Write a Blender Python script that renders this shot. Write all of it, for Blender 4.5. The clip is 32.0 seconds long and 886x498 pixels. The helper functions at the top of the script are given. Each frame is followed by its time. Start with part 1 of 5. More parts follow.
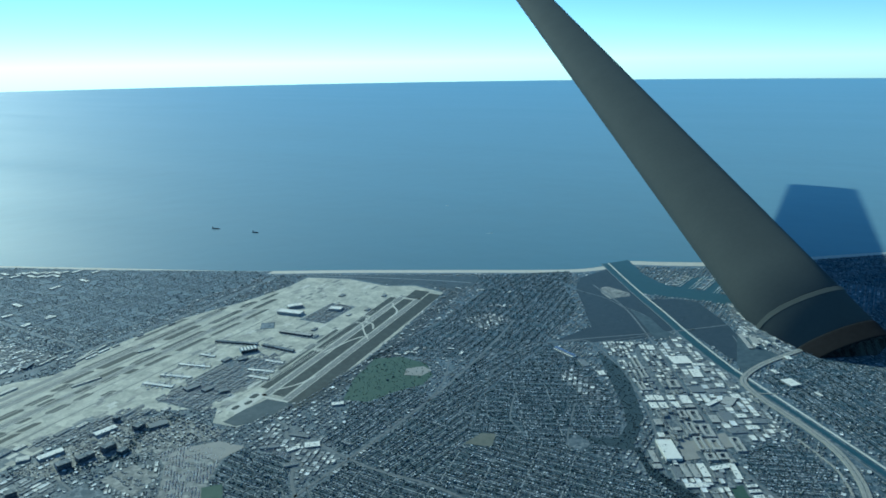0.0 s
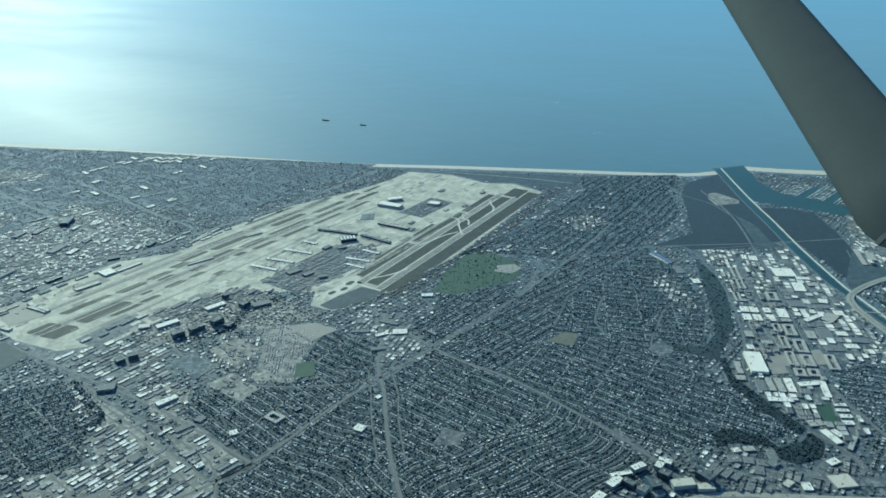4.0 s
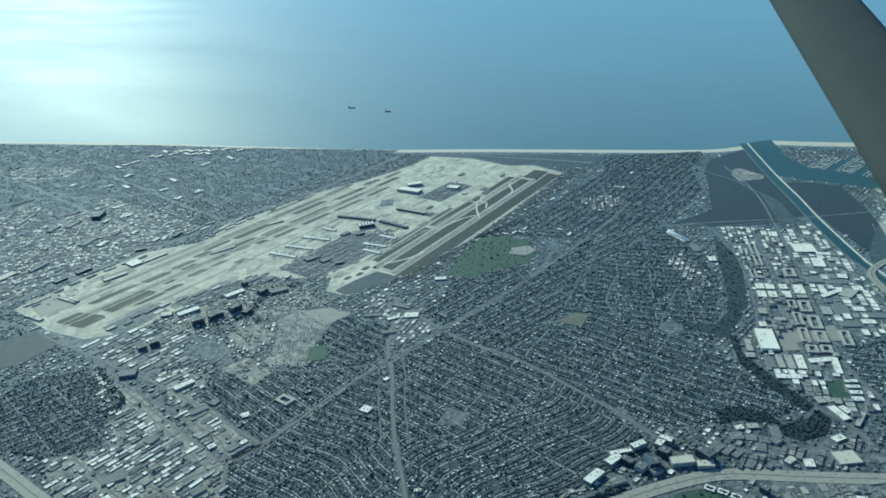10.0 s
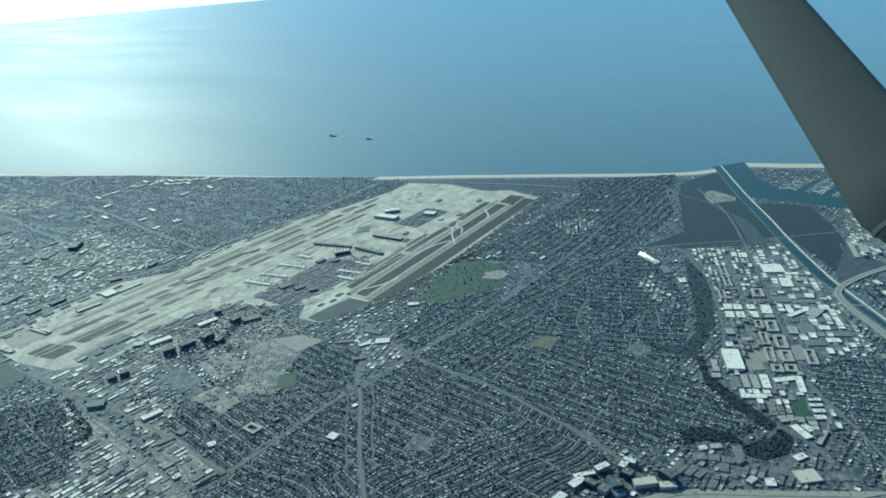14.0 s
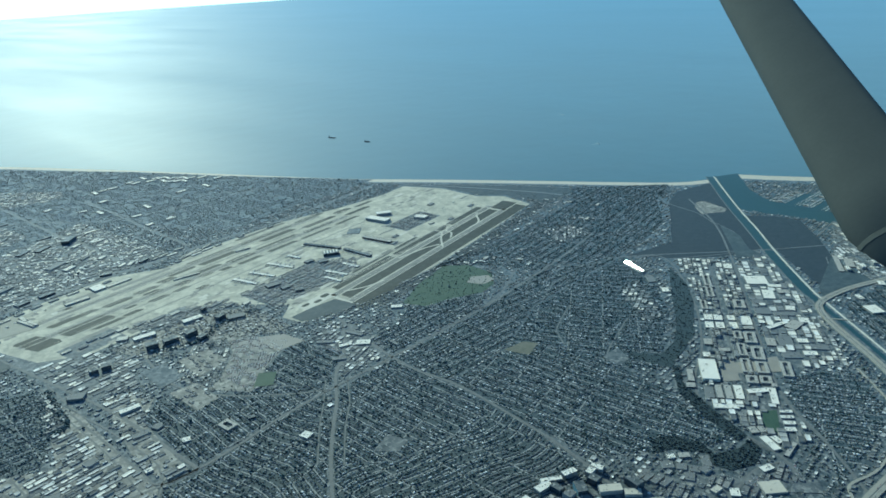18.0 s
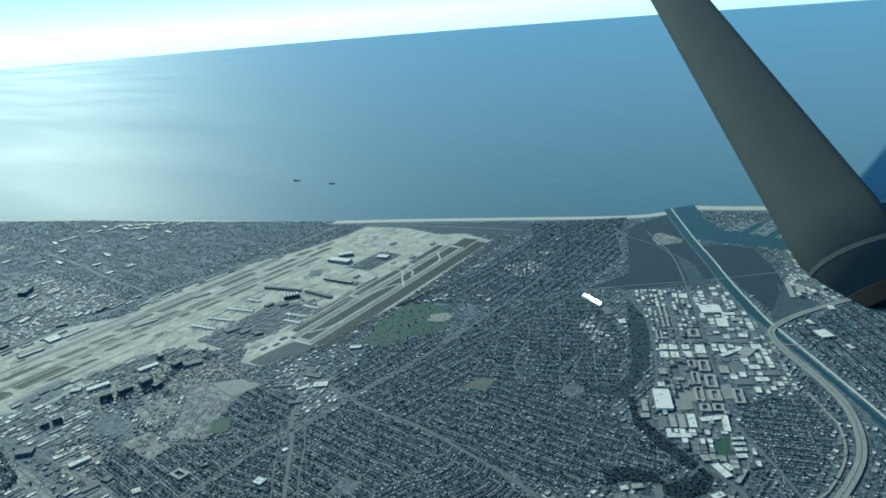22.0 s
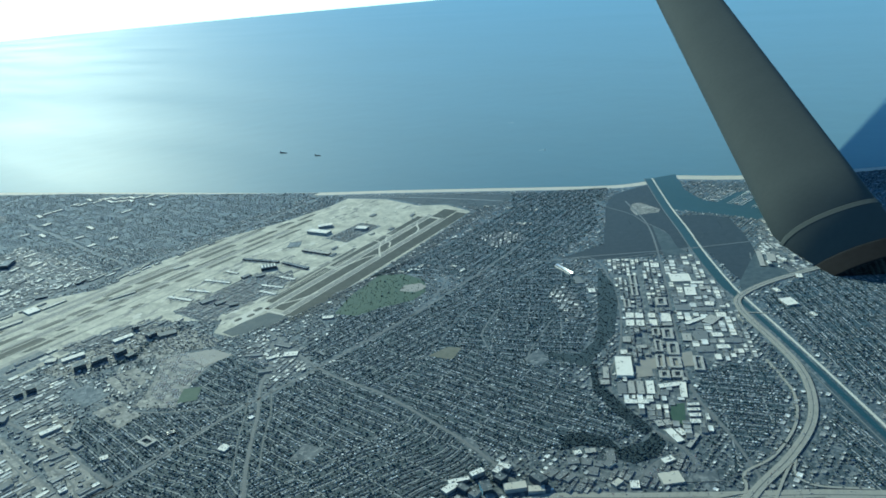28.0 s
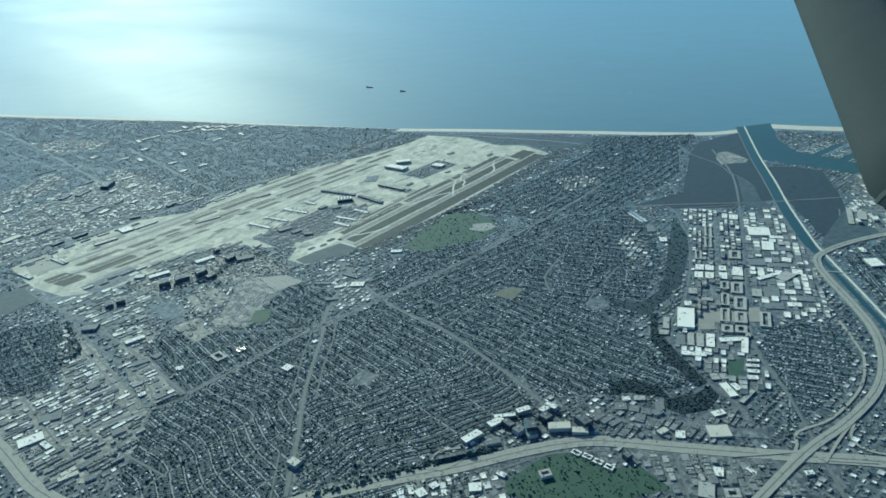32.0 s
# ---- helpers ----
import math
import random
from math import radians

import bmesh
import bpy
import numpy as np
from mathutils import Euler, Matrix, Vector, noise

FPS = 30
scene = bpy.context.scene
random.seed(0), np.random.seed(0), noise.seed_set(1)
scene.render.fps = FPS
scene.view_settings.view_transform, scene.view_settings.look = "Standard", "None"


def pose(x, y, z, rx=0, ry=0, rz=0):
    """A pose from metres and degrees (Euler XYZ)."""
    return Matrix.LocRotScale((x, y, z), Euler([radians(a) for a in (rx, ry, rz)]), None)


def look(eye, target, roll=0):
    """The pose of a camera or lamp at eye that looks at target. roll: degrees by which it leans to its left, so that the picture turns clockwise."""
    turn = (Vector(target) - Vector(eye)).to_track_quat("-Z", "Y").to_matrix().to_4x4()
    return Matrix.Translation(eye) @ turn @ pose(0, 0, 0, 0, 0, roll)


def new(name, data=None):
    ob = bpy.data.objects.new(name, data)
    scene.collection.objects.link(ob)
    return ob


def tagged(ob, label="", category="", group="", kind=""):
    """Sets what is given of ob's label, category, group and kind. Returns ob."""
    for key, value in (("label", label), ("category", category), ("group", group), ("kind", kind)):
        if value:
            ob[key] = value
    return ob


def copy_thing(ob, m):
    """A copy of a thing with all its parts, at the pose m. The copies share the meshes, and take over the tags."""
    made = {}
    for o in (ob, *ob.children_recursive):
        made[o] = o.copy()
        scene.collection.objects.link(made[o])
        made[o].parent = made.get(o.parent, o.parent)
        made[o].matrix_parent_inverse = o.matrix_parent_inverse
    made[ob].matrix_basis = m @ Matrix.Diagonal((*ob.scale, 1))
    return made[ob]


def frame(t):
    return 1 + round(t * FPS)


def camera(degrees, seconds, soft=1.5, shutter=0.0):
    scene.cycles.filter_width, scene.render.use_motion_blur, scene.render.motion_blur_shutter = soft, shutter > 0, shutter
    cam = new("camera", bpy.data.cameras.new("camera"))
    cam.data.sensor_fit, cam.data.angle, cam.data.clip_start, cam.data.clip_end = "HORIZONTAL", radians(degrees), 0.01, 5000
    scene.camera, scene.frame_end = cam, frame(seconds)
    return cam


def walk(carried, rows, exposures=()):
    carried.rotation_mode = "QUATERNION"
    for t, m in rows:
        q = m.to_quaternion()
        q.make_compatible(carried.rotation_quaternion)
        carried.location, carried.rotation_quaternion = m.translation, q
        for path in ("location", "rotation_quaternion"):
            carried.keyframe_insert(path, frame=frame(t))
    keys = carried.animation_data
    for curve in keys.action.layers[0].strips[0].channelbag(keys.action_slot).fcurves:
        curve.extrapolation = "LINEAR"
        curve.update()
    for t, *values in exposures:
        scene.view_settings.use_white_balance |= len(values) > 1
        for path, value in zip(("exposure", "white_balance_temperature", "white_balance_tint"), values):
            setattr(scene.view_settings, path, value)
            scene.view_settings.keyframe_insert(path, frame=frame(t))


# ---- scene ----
# Model scale: one map unit is 10 m of the real place and U metres here (1 to 20).
U = 0.5

# ---- camera ----
cam = camera(62.4, 32.0, soft=1.75)
PATH = [
    (0, 190.943, 211.963, 131.331, 75.604, 0.879, 122.607),
    (0.5, 190.376, 212.895, 131.373, 74.308, 0.202, 123.994),
    (1, 189.807, 213.828, 131.413, 71.395, 0.500, 126.400),
    (1.5, 189.239, 214.760, 131.451, 68.534, 2.078, 129.251),
    (2, 188.669, 215.693, 131.487, 67.666, 2.666, 130.668),
    (2.5, 188.099, 216.625, 131.521, 67.651, 2.400, 131.809),
    (3, 187.528, 217.557, 131.553, 67.603, 1.608, 132.202),
    (3.5, 186.956, 218.490, 131.583, 67.724, 1.278, 131.817),
    (5.5, 184.662, 222.218, 131.683, 67.586, 2.229, 131.427),
    (6, 184.087, 223.150, 131.703, 68.352, 3.457, 130.656),
    (6.5, 183.511, 224.082, 131.721, 68.789, 3.832, 130.724),
    (7, 182.934, 225.014, 131.737, 68.954, 3.900, 130.864),
    (7.5, 182.357, 225.945, 131.751, 69.211, 3.586, 130.740),
    (8, 181.779, 226.877, 131.762, 69.826, 3.718, 130.671),
    (8.5, 181.200, 227.809, 131.772, 69.862, 3.998, 130.863),
    (9, 180.621, 228.740, 131.780, 68.954, 3.718, 131.823),
    (9.5, 180.040, 229.672, 131.786, 66.985, 3.654, 133.728),
    (10, 179.459, 230.603, 131.789, 66.622, 3.942, 134.358),
    (10.5, 178.878, 231.535, 131.791, 67.086, 4.310, 134.618),
    (11, 178.295, 232.466, 131.791, 67.320, 4.575, 134.609),
    (11.5, 177.712, 233.398, 131.788, 67.384, 4.693, 133.941),
    (12, 177.129, 234.329, 131.784, 67.954, 5.031, 133.465),
    (12.5, 176.544, 235.260, 131.777, 68.212, 5.150, 133.417),
    (13, 175.959, 236.191, 131.769, 68.410, 5.259, 133.353),
    (13.5, 175.373, 237.122, 131.758, 68.528, 5.102, 133.289),
    (15.5, 173.022, 240.846, 131.696, 68.349, 2.384, 134.751),
    (16, 172.433, 241.777, 131.675, 68.391, 2.613, 134.639),
    (16.5, 171.843, 242.707, 131.653, 68.616, 2.700, 134.349),
    (17, 171.252, 243.638, 131.628, 68.875, 2.948, 134.325),
    (17.5, 170.660, 244.569, 131.601, 68.945, 3.236, 134.382),
    (18, 170.068, 245.499, 131.572, 68.977, 3.293, 134.421),
    (18.5, 169.475, 246.430, 131.542, 68.996, 3.219, 134.305),
    (19, 168.881, 247.360, 131.509, 69.123, 3.177, 134.193),
    (19.5, 168.287, 248.290, 131.474, 69.194, 3.227, 134.215),
    (20, 167.692, 249.221, 131.437, 69.194, 3.248, 134.205),
    (20.5, 167.096, 250.151, 131.398, 69.580, 2.918, 133.597),
    (21, 166.500, 251.081, 131.357, 70.802, 3.307, 132.697),
    (21.5, 165.902, 252.011, 131.315, 71.867, 4.122, 132.093),
    (22, 165.304, 252.941, 131.270, 71.880, 4.372, 132.154),
    (22.5, 164.706, 253.871, 131.223, 71.678, 4.167, 131.816),
    (23, 164.106, 254.801, 131.174, 71.565, 4.059, 131.642),
    (23.5, 163.506, 255.731, 131.123, 71.129, 4.245, 131.652),
    (24, 162.906, 256.661, 131.069, 70.931, 4.351, 131.682),
    (24.5, 162.304, 257.591, 131.014, 70.856, 4.432, 131.705),
    (25, 161.702, 258.521, 130.957, 70.677, 4.293, 131.685),
    (25.5, 161.099, 259.450, 130.898, 70.542, 4.319, 131.667),
    (27.5, 158.680, 263.168, 130.641, 69.825, 4.672, 132.081),
    (28, 158.074, 264.098, 130.572, 69.660, 4.742, 132.178),
    (28.5, 157.466, 265.027, 130.501, 69.484, 4.842, 132.204),
    (29, 156.859, 265.956, 130.427, 69.408, 4.891, 132.197),
    (29.5, 156.250, 266.886, 130.352, 68.522, 4.913, 132.869),
    (30, 155.641, 267.815, 130.275, 66.084, 4.288, 136.220),
    (30.5, 155.031, 268.744, 130.195, 65.005, 4.388, 139.732),
    (31, 154.420, 269.673, 130.114, 65.045, 3.869, 141.719),
    (31.5, 153.808, 270.602, 130.030, 65.300, 3.966, 141.258),
    (32, 153.196, 271.531, 129.945, 65.623, 4.591, 139.762),
]
walk(cam, [(t, pose(x, y, z, rx, ry, rz)) for t, x, y, z, rx, ry, rz in PATH],
     exposures=[(0, 0.12, 5050, -20), (1, 0.24, 5300, -20), (2, 0.38, 5480, -20), (13, 0.36, 5480, -20), (17, 0.31, 5480, -20), (19, 0.27, 5480, -20), (22, 0.14, 5330, -20), (25, 0.27, 5480, -20), (29, 0.37, 5480, -20), (32, 0.38, 5480, -20)])

# ---- light ----
SUN_AZ, SUN_EL = 198.0, 28.0     # compass bearing and height of the sun, degrees
world = bpy.data.worlds.new("sky")
scene.world = world
world.use_nodes = True
wn = world.node_tree.nodes
sky = wn.new("ShaderNodeTexSky")
sky.sky_type = "NISHITA"
sky.sun_disc = False
sky.sun_elevation, sky.sun_rotation = radians(SUN_EL), radians(SUN_AZ)
sky.altitude, sky.air_density, sky.dust_density, sky.ozone_density = 2600, 0.75, 0.03, 3.0
wn["Background"].inputs["Strength"].default_value = 0.132
world.node_tree.links.new(sky.outputs[0], wn["Background"].inputs["Color"])
sun = new("sun", bpy.data.lights.new("sun", "SUN"))
sun.data.energy, sun.data.angle, sun.data.color = 3.8, radians(0.6), (1.0, 0.90, 0.72)
_d = Vector((math.sin(radians(SUN_AZ)) * math.cos(radians(SUN_EL)), math.cos(radians(SUN_AZ)) * math.cos(radians(SUN_EL)), math.sin(radians(SUN_EL))))
sun.matrix_world = look(_d * 300, (0, 0, 0))


# ---- materials ----
def mat(name, colors, scale=1.0, rough=0.8, metal=0.0, island=0.0, bump=0.0, fine=8.0, spec=0.3, sheen=0.34, patch=0.0, cell=0.6):
    """A surface whose colour wanders between the given ones at two scales; island: how far pieces differ from each
    other; sheen: blue haze laid over it.
    """
    m = bpy.data.materials.new(name)
    m.use_nodes = True
    nt = m.node_tree
    N, L = nt.nodes, nt.links
    bsdf = N["Principled BSDF"]
    geo = N.new("ShaderNodeNewGeometry")
    big, small = N.new("ShaderNodeTexNoise"), N.new("ShaderNodeTexNoise")
    for tex, s in ((big, scale), (small, scale * fine)):
        tex.inputs["Scale"].default_value = s
        tex.inputs["Detail"].default_value = 4
        L.new(geo.outputs["Position"], tex.inputs["Vector"])
    mix = N.new("ShaderNodeMath")
    mix.operation = "MULTIPLY_ADD"
    L.new(small.outputs["Fac"], mix.inputs[0])
    mix.inputs[1].default_value = 0.45
    half = N.new("ShaderNodeMath")
    half.operation = "MULTIPLY"
    L.new(big.outputs["Fac"], half.inputs[0])
    half.inputs[1].default_value = 0.55
    L.new(half.outputs[0], mix.inputs[2])
    fac = mix.outputs[0]
    if patch:
        turned, vor = N.new("ShaderNodeMapping"), N.new("ShaderNodeTexVoronoi")
        turned.inputs["Rotation"].default_value = (0, 0, 0.12)
        vor.distance = "CHEBYCHEV"
        vor.inputs["Scale"].default_value = cell
        L.new(geo.outputs["Position"], turned.inputs["Vector"])
        L.new(turned.outputs[0], vor.inputs["Vector"])
        lots_mix = N.new("ShaderNodeMixRGB")
        lots_mix.inputs[0].default_value = patch
        L.new(fac, lots_mix.inputs[1])
        L.new(vor.outputs["Color"], lots_mix.inputs[2])
        fac = lots_mix.outputs[0]
    if island:
        isl = N.new("ShaderNodeMath")
        isl.operation = "MULTIPLY_ADD"
        L.new(geo.outputs["Random Per Island"], isl.inputs[0])
        isl.inputs[1].default_value = island
        sc = N.new("ShaderNodeMath")
        sc.operation = "MULTIPLY_ADD"
        L.new(fac, sc.inputs[0])
        sc.inputs[1].default_value, sc.inputs[2].default_value = 1 - island, 0.0
        L.new(sc.outputs[0], isl.inputs[2])
        fac = isl.outputs[0]
    ramp = N.new("ShaderNodeValToRGB")
    lo, hi = (0.3, 0.7) if not island else (0.08, 0.92)
    while len(ramp.color_ramp.elements) < len(colors):
        ramp.color_ramp.elements.new(0.5)
    for k, c in enumerate(colors):
        ramp.color_ramp.elements[k].position = lo + (hi - lo) * k / max(1, len(colors) - 1)
        ramp.color_ramp.elements[k].color = (*c, 1)
    L.new(fac, ramp.inputs[0])
    L.new(ramp.outputs[0], bsdf.inputs["Base Color"])
    bsdf.inputs["Roughness"].default_value = rough
    bsdf.inputs["Metallic"].default_value = metal
    bsdf.inputs["Specular IOR Level"].default_value = spec
    # blue sheen imitates haze: stronger far off, where the view grazes the surface
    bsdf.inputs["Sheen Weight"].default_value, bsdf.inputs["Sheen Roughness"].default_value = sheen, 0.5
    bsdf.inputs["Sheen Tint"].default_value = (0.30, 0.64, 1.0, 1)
    if bump:
        b = N.new("ShaderNodeBump")
        b.inputs["Strength"].default_value = bump
        b.inputs["Distance"].default_value = 0.2
        L.new(small.outputs["Fac"], b.inputs["Height"])
        L.new(b.outputs[0], bsdf.inputs["Normal"])
    return m


def tones(*v):
    return [(a, a * 1.0, a * 0.97) for a in v]


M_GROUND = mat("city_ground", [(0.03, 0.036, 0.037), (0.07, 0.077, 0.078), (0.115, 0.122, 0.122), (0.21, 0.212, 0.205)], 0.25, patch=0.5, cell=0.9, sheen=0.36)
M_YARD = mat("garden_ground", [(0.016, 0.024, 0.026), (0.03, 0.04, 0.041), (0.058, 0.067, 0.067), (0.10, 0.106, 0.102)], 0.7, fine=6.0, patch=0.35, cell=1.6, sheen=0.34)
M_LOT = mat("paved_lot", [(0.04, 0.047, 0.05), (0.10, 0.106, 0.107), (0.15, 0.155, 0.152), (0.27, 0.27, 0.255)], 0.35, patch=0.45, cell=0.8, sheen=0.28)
M_CARLOT = mat("car_lot_concrete", [(0.11, 0.114, 0.11), (0.20, 0.2, 0.188), (0.28, 0.276, 0.255), (0.43, 0.42, 0.375)], 0.4, fine=5.0, patch=0.4, cell=0.7, sheen=0.1)
M_APRON = mat("airfield_concrete", [(0.27, 0.27, 0.235), (0.46, 0.45, 0.38), (0.66, 0.64, 0.53)], 0.10, fine=6.0, sheen=0.06, patch=0.22, cell=0.3)
M_GRASSDRY = mat("airfield_grass", [(0.026, 0.036, 0.038), (0.04, 0.052, 0.053), (0.066, 0.08, 0.078)], 0.35, fine=5.0, sheen=0.04, patch=0.25, cell=0.5)
M_RUNWAY = mat("runway_asphalt", [(0.17, 0.172, 0.16), (0.22, 0.222, 0.205), (0.28, 0.278, 0.255)], 0.25, fine=5.0, sheen=0.1)
M_PALE = mat("pale_concrete", [(0.50, 0.49, 0.435), (0.6, 0.585, 0.52), (0.66, 0.645, 0.58)], 0.3, sheen=0.05)
M_ROAD = mat("road_asphalt", [(0.12, 0.123, 0.12), (0.155, 0.158, 0.154), (0.20, 0.203, 0.197)], 0.4, sheen=0.2)
M_STREET = mat("street_asphalt", [(0.21, 0.214, 0.212), (0.27, 0.274, 0.268), (0.35, 0.352, 0.342)], 0.4)
M_MEDIAN = mat("median_strip", tones(0.07, 0.1, 0.13), 0.5)
M_FREEWAY = mat("freeway_concrete", [(0.29, 0.28, 0.245), (0.38, 0.37, 0.32)], 0.5, sheen=0.1)
M_SAND = mat("beach_sand", [(0.52, 0.485, 0.41), (0.64, 0.605, 0.52)], 0.2, sheen=0.08)
M_WET = mat("wetland_scrub", [(0.010, 0.013, 0.017), (0.018, 0.021, 0.025), (0.034, 0.037, 0.042)], 0.3, sheen=0.18)
M_DUNE = mat("dune_scrub", [(0.014, 0.02, 0.024), (0.03, 0.036, 0.04), (0.055, 0.06, 0.06), (0.13, 0.13, 0.118)], 0.3, fine=5.0, sheen=0.2)
M_LAWN = mat("lawn", [(0.03, 0.066, 0.042), (0.048, 0.09, 0.058), (0.072, 0.112, 0.074)], 0.3, sheen=0.12)
M_SCRUB = mat("dry_scrub", [(0.032, 0.042, 0.044), (0.052, 0.063, 0.064), (0.085, 0.096, 0.094)], 0.3, fine=5.0, sheen=0.2, patch=0.25, cell=0.4)
M_DIRT = mat("bare_dirt", [(0.26, 0.23, 0.185), (0.34, 0.30, 0.24)], 0.3)
M_DRYFIELD = mat("dry_playing_field", [(0.10, 0.105, 0.082), (0.14, 0.142, 0.11), (0.19, 0.187, 0.15)], 0.4, fine=5.0, sheen=0.1)
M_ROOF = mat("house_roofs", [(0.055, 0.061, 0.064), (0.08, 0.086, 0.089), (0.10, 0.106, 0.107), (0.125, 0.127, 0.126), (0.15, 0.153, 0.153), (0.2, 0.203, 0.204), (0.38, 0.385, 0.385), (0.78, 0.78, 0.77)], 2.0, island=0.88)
# shaded copy of the house roofs, with more haze, for leafy and distant quarters
M_ROOF_SHADY = mat("shady_house_roofs", [(0.04, 0.046, 0.05), (0.06, 0.066, 0.07), (0.08, 0.086, 0.088), (0.105, 0.11, 0.111), (0.15, 0.155, 0.156), (0.5, 0.505, 0.5)], 2.0, island=0.88, sheen=0.4)
M_TREE = mat("tree_leaves", [(0.018, 0.03, 0.028), (0.036, 0.052, 0.047), (0.06, 0.078, 0.066)], 3.0, island=0.6, rough=0.9)
M_WOOD = mat("dense_scrub", [(0.015, 0.024, 0.028), (0.026, 0.038, 0.042), (0.04, 0.054, 0.053)], 2.0, island=0.5, rough=0.9, sheen=0.2)
M_WHITE = mat("white_roofing", [(0.74, 0.715, 0.645), (0.84, 0.815, 0.74), (0.9, 0.875, 0.80)], 0.5, sheen=0.03)
M_FLATROOF = mat("flat_roofing", [(0.07, 0.075, 0.08), (0.13, 0.134, 0.134), (0.18, 0.184, 0.182), (0.24, 0.242, 0.235), (0.34, 0.338, 0.325), (0.56, 0.555, 0.53), (0.88, 0.87, 0.83)], 1.0, island=0.9, sheen=0.18)
M_PALEROOF = mat("pale_flat_roofing", [(0.24, 0.235, 0.22), (0.40, 0.39, 0.36), (0.62, 0.60, 0.55), (0.82, 0.80, 0.74)], 1.0, island=0.8, sheen=0.08)
M_WALL = mat("building_wall", [(0.2, 0.196, 0.186), (0.28, 0.278, 0.265), (0.36, 0.355, 0.338)], 0.5, sheen=0.16)
# hotel walls with the shade of their backlit sides put into the colour
M_SHADEWALL = mat("shaded_hotel_wall", [(0.06, 0.066, 0.074), (0.09, 0.097, 0.105), (0.13, 0.134, 0.14)], 0.8, rough=0.5)
M_DARKGLASS = mat("dark_glass", [(0.02, 0.025, 0.03), (0.04, 0.045, 0.05)], 0.5, rough=0.15, spec=0.6)
# grey darkened to hold the shadow of the wing, which isn't built
M_STRUT = mat("shaded_strut_paint", [(0.062, 0.070, 0.069), (0.072, 0.081, 0.079)], 0.05, rough=0.85, spec=0.05, sheen=0.03)
M_BLACK = mat("black_rubber", [(0.012, 0.012, 0.013), (0.02, 0.02, 0.022)], 0.05, rough=0.8, spec=0.05, sheen=0.0)


def water(name, deep, rough, bump, scale, sheen=0.0):
    m = mat(name, [deep, tuple(c * 1.25 for c in deep)], 0.004, rough=rough, spec=0.16)
    p = m.node_tree.nodes["Principled BSDF"]
    # pale sheen imitates the haze that whitens the water towards the horizon
    p.inputs["Sheen Weight"].default_value, p.inputs["Sheen Roughness"].default_value = sheen, 0.38
    p.inputs["Sheen Tint"].default_value = (0.70, 0.91, 1.0, 1)
    N, L = m.node_tree.nodes, m.node_tree.links
    b = N.new("ShaderNodeBump")
    b.inputs["Strength"].default_value, b.inputs["Distance"].default_value = bump, 1.0
    tex = N.new("ShaderNodeTexNoise")
    tex.inputs["Scale"].default_value, tex.inputs["Detail"].default_value = scale, 6
    geo = N.new("ShaderNodeNewGeometry")
    L.new(geo.outputs["Position"], tex.inputs["Vector"])
    L.new(tex.outputs["Fac"], b.inputs["Height"])
    L.new(b.outputs[0], N["Principled BSDF"].inputs["Normal"])
    drift, slick, span = N.new("ShaderNodeMapping"), N.new("ShaderNodeTexNoise"), N.new("ShaderNodeMapRange")
    drift.inputs["Rotation"].default_value, drift.inputs["Scale"].default_value = (0, 0, -0.55), (1.0, 0.25, 1.0)
    slick.inputs["Scale"].default_value, slick.inputs["Detail"].default_value = 0.006, 5
    span.inputs["From Min"].default_value, span.inputs["From Max"].default_value = 0.3, 0.7
    span.inputs["To Min"].default_value, span.inputs["To Max"].default_value = rough - 0.05, rough + 0.05
    L.new(geo.outputs["Position"], drift.inputs["Vector"])
    L.new(drift.outputs[0], slick.inputs["Vector"])
    L.new(slick.outputs["Fac"], span.inputs["Value"])
    L.new(span.outputs[0], N["Principled BSDF"].inputs["Roughness"])
    return m


M_SEA = water("sea_water", (0.013, 0.07, 0.12), 0.62, 0.25, 0.03, 0.63)
M_CANAL = water("harbour_water", (0.022, 0.064, 0.086), 0.5, 0.1, 0.3, 0.14)


# ---- building blocks ----
def mesh_ob(name, verts, faces, material, parent=None):
    me = bpy.data.meshes.new(name)
    me.from_pydata(verts, [], faces)
    me.materials.append(material)
    me.update()
    ob = new(name, me)
    ob.parent = parent
    return ob


def part(name, bm, material, parent, label=""):
    me = bpy.data.meshes.new(name)
    bm.to_mesh(me)
    bm.free()
    me.materials.append(material)
    ob = new(name, me)
    ob.parent = parent
    return tagged(ob, label)


def smooth(line, n=6):
    """A Catmull-Rom curve through the corners of a line."""
    p = np.array(line, float)
    q = np.vstack([2 * p[0] - p[1], p, 2 * p[-1] - p[-2]])
    out = []
    for k in range(1, len(q) - 2):
        a, b, c, d = q[k - 1], q[k], q[k + 1], q[k + 2]
        for s in np.linspace(0, 1, n, endpoint=False):
            out.append(0.5 * (2 * b + (c - a) * s + (2 * a - 5 * b + 4 * c - d) * s * s + (3 * b - a - 3 * c + d) * s ** 3))
    out.append(p[-1])
    return np.array(out)


def sides(line, w):
    p = np.asarray(line, float)
    t = np.gradient(p, axis=0)
    t /= np.linalg.norm(t, axis=1)[:, None] + 1e-9
    n = np.stack([-t[:, 1], t[:, 0]], 1)
    return p + n * w / 2, p - n * w / 2


